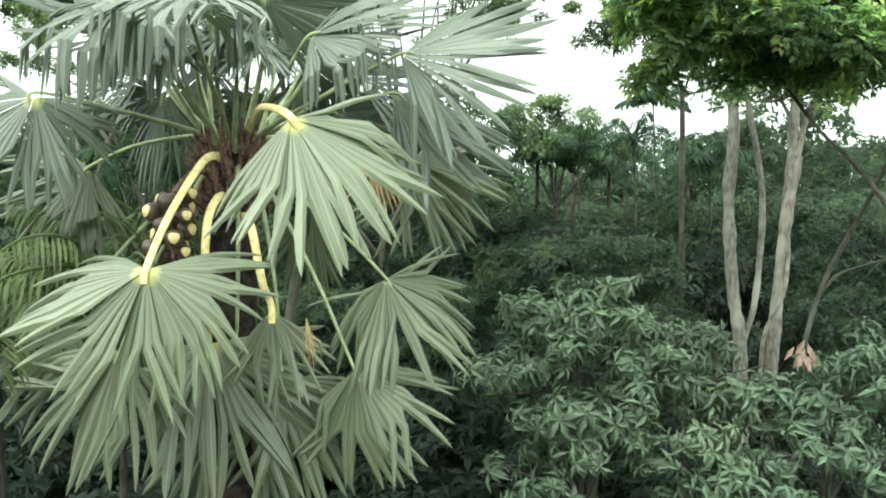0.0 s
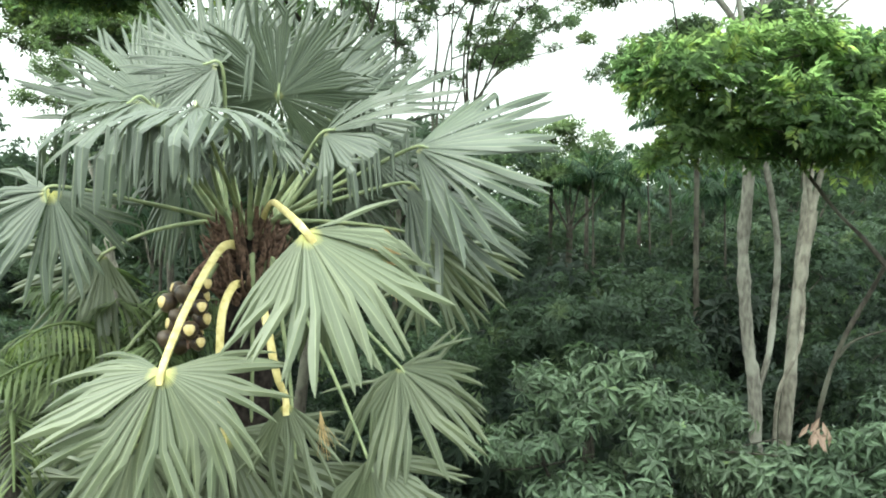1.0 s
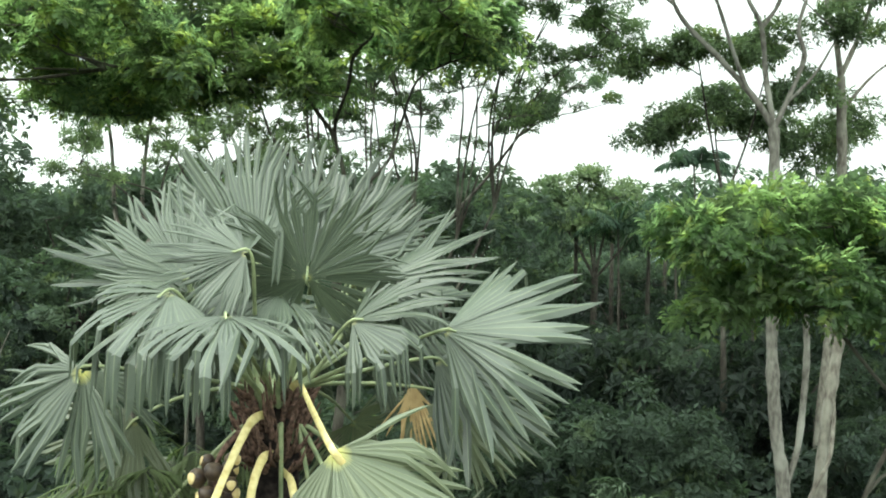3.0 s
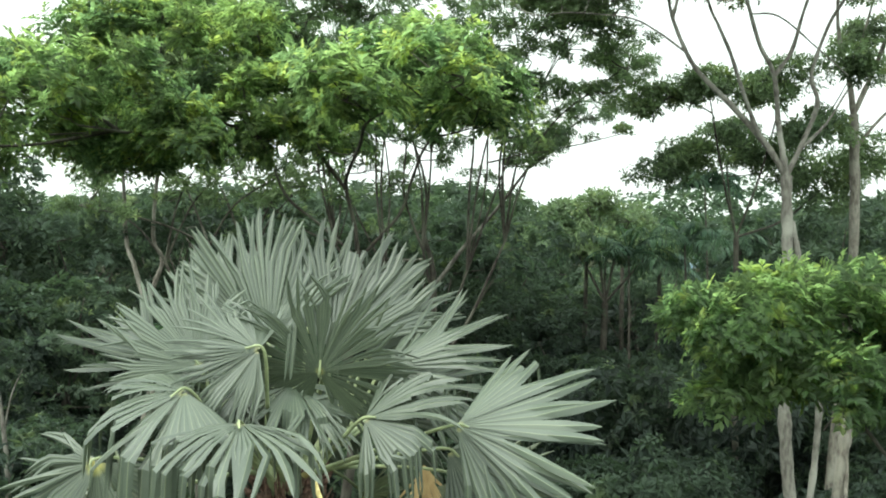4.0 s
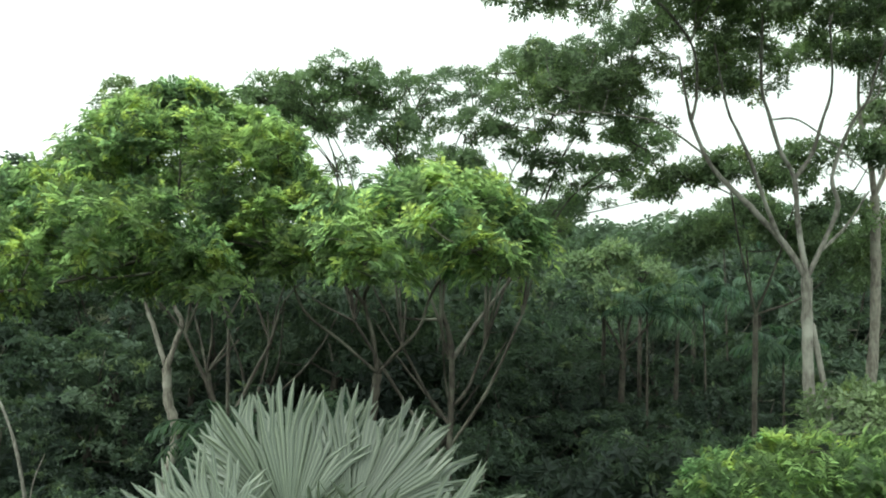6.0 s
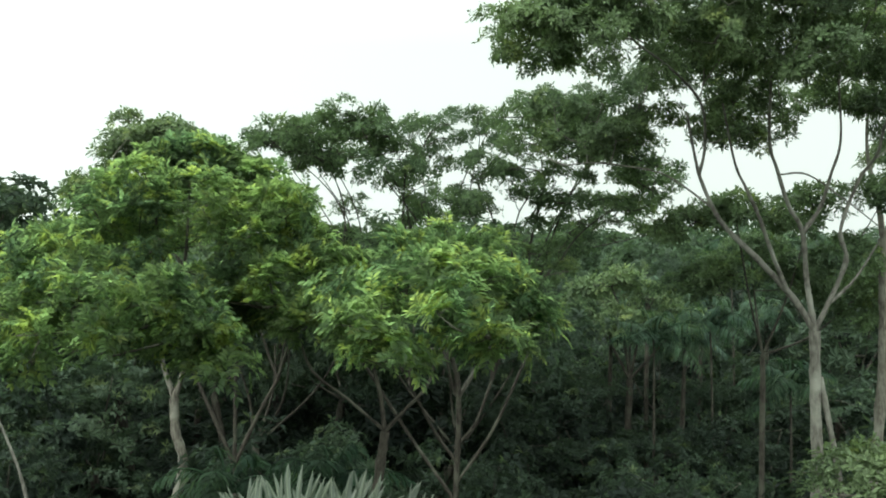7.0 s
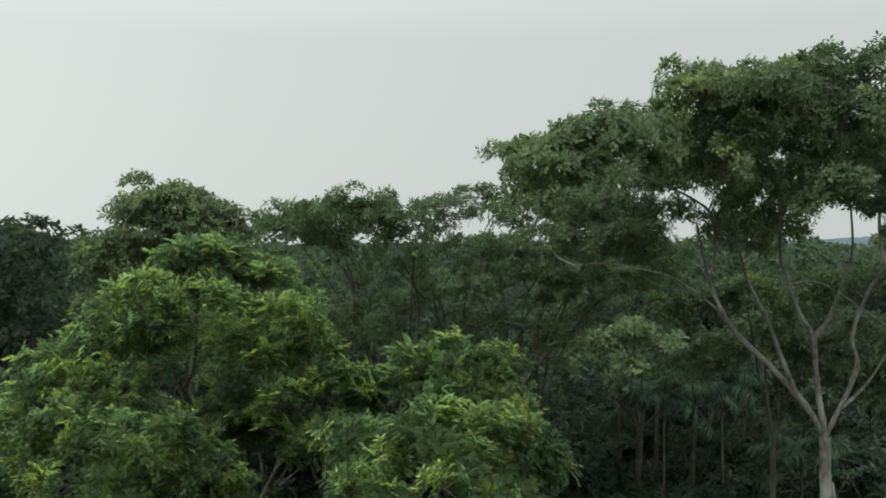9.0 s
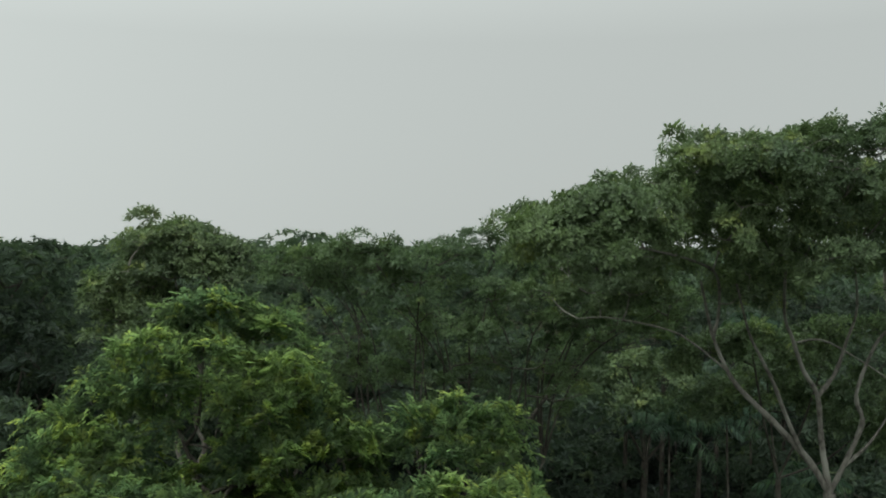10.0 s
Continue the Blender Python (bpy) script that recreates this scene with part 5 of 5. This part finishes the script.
def frond_arrays(start, way, length, drop, pairs, leaf, width, seed):
    """A feather frond: an arching midrib with narrow leaflets along both sides."""
    rng = np.random.default_rng(seed)
    w = np.array(way, float); w /= np.linalg.norm(w)
    pts = [np.array(start) + w * length * q - np.array([0, 0, drop * length * q ** 2.2]) for q in np.linspace(0, 1, 7)]
    c = spline(pts, 4)
    ribs = [tube_arrays(pts, 0.018 * length, 0.004 * length, sides=4, steps=3, knobs=0.02)]
    tan = np.gradient(c, axis=0); tan /= np.linalg.norm(tan, axis=1)[:, None]
    for i in range(pairs):
        q = 0.12 + 0.87 * i / (pairs - 1)
        k = min(len(c) - 1, int(q * (len(c) - 1)))
        p, d = c[k], tan[k]
        s = np.cross(d, (0, 0, 1)); s /= np.linalg.norm(s) + 1e-9
        ll = leaf * math.sin(math.pi * (0.12 + 0.8 * q)) ** 0.6
        for sg in (-1, 1):
            ribs.append(leaflet(p, s * sg + d * 0.55 + np.array([0, 0, -0.35 + rng.normal(0, 0.12)]), (0, 0, 1), ll * rng.uniform(0.85, 1.1), width, rng.uniform(0.4, 1.2), False))
    return ribs


def feather_palm(at, height, fronds, length, leaf, width, label, seed, drop=0.55, stem=0.032, pairs=20, group="feather palms", mat=None):
    rng = np.random.default_rng(seed)
    base = (at[0], at[1], 0.0)
    root = thing("feather_palm", base, label, "palm tree", group)
    top = np.array((at[0], at[1], height))
    piece("trunk", tube("trunk", [(at[0], at[1], -0.2), (at[0] + rng.normal(0, 0.1), at[1], height * 0.5), tuple(top)], stem * 1.3, stem, BARK_DARK, base, sides=8), root)
    for i in range(fronds):
        a = 2.4 * i + rng.normal(0, 0.2)
        el = radians(75 - 70 * i / fronds)
        way = (math.cos(a) * math.cos(el), math.sin(a) * math.cos(el), math.sin(el))
        piece("frond", joined("frond", frond_arrays(top, way, length * rng.uniform(0.85, 1.1), drop * rng.uniform(0.8, 1.2), pairs, leaf, width, seed + i), mat or FROND, base, smooth=False), root)


feather_palm((-3.25, 9.0), 5.85, 15, 1.75, 0.5, 0.036, "small feather palm with narrow fresh green leaflets", 301, drop=0.5, pairs=36, mat=FRESH_FROND)
feather_palm((-4.5, 8.9), 5.2, 14, 2.1, 0.55, 0.045, "drooping feather palm with long pale fronds", 311, drop=0.6, stem=0.1, pairs=34, mat=FRESH_FROND)
feather_palm((-5.4, 16.2), 7.6, 11, 1.9, 0.5, 0.06, "dark feather palm in the understorey", 321)
feather_palm((-3.4, 16.0), 7.9, 11, 1.7, 0.5, 0.06, "dark feather palm in the understorey", 331)
feather_palm((7.8, 33.0), 12.0, 11, 1.6, 0.6, 0.1, "slender feather palm above the woods", 341)
feather_palm((7.2, 24.0), 8.6, 13, 1.7, 0.6, 0.055, "dark feather palm among the trees", 351)
feather_palm((4.2, 27.5), 9.4, 12, 2.0, 0.6, 0.055, "feather palm among the trees", 361)
feather_palm((6.0, 28.0), 9.8, 12, 2.0, 0.6, 0.055, "feather palm among the trees", 381)

for k, (x, y, h) in enumerate(((3.3, 31.0, 9.7), (4.9, 33.5, 10.6), (7.0, 34.0, 10.2), (8.8, 32.0, 9.9), (5.8, 31.0, 9.2))):
    feather_palm((x, y), h, 14, 1.5, 0.55, 0.07, "pale feather palm among the trees", 400 + 20 * k, drop=0.75, stem=0.07, mat=PALE_FROND)


def far_woods():
    """The canopy from there to the horizon, one mass of treetops."""
    rng = np.random.default_rng(77)
    P = []
    for _ in range(900):
        y = 60 * (8.0 ** rng.random())
        x = y * rng.uniform(-0.75, 0.65)
        r = rng.uniform(2.2, 4.2)
        n = int(48 if y < 150 else 24)
        d = rng.standard_normal((n, 3)); d /= np.linalg.norm(d, axis=1)[:, None]
        d[:, 2] = np.abs(d[:, 2])
        h = 10.2 + rng.uniform(-1.5, 1.8) + (rng.uniform(1.5, 3.2) if rng.random() < 0.08 else 0)
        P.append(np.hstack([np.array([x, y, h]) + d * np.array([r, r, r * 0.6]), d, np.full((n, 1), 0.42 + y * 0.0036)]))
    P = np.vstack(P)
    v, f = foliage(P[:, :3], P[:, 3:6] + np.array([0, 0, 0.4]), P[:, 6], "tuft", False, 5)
    tagged(new("far_woods", mesh_of("far_woods", v, f, FAR_HAZED, smooth=False)), "distant mass of forest treetops reaching the horizon", "forest", kind="stuff")


far_woods()


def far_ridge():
    """A low hill on the horizon behind the tall trees, its blue haze painted as colour."""
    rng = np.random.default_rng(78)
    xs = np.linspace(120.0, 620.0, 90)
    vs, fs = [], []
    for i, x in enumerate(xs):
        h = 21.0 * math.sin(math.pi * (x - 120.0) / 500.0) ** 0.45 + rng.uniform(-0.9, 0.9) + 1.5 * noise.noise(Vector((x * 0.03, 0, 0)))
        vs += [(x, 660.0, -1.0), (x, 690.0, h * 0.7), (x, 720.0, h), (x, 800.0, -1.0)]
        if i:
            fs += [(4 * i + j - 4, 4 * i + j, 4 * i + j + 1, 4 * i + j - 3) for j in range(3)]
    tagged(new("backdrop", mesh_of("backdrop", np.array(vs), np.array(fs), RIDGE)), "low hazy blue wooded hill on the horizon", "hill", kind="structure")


far_ridge()


# ---------------------------------------------------------------- small things
def bare_stick():
    base = (-10.0, 18.2, 0.0)
    root = thing("dead_stem", base, "thin bare pale dead stem leaning in the undergrowth", "branch")
    piece("stem", tube("stem", [(-10.0, 18.2, -0.1), (-10.1, 18.1, 4.5), (-10.35, 18.0, 6.9), (-10.8, 18.0, 8.2), (-11.2, 17.9, 9.1)], 0.06, 0.02, BARK, base, sides=7), root)
    piece("side_twig", tube("side_twig", [(-10.2, 18.1, 5.6), (-10.0, 18.0, 6.4), (-9.7, 17.9, 7.0)], 0.025, 0.01, BARK, base, sides=5), root)


def withered_leaves():
    """A bunch of dry pinkish leaves caught in the shrub."""
    rng = np.random.default_rng(66)
    at = np.array((3.88, 9.55, 5.06))
    root = thing("withered_bunch", tuple(at), "bunch of withered pinkish brown leaves in a shrub", "dead leaves")
    arrays = []
    for i in range(12):
        d = np.array([rng.normal(0, 0.5), rng.normal(0, 0.5) - 0.3, -1.0])
        arrays.append(leaflet(rng.normal(0, 0.07, 3), d, (0, -1, 0.2), rng.uniform(0.14, 0.26), rng.uniform(0.05, 0.08), rng.uniform(0, 1), True))
    piece("foliage", joined("foliage", arrays, WITHERED, smooth=False), root)


def dry_fan():
    """An old straw-coloured fan that hangs under the palm's crown, and a torn tip."""
    for hub, axis, radius, spread in (((-0.75, 9.25, 7.2), (0.1, -0.1, -1), 0.8, 70), ((-1.22, 7.95, 5.5), (0.15, -0.2, -1), 0.45, 22)):
        v, f, uv = fan_blade(hub, axis, (0, -0.95, 0.3), radius, spread, 0.3, 0.0, 7)
        root = thing("dry_fan_leaf", hub, "dry straw-coloured fan leaf hanging under the palm crown", "palm leaf", "dry fan leaves")
        piece("blade", mesh_of("blade", v - np.array(hub), f, STRAW, smooth=False, uvs=uv), root)


bare_stick()
withered_leaves()
dry_fan()
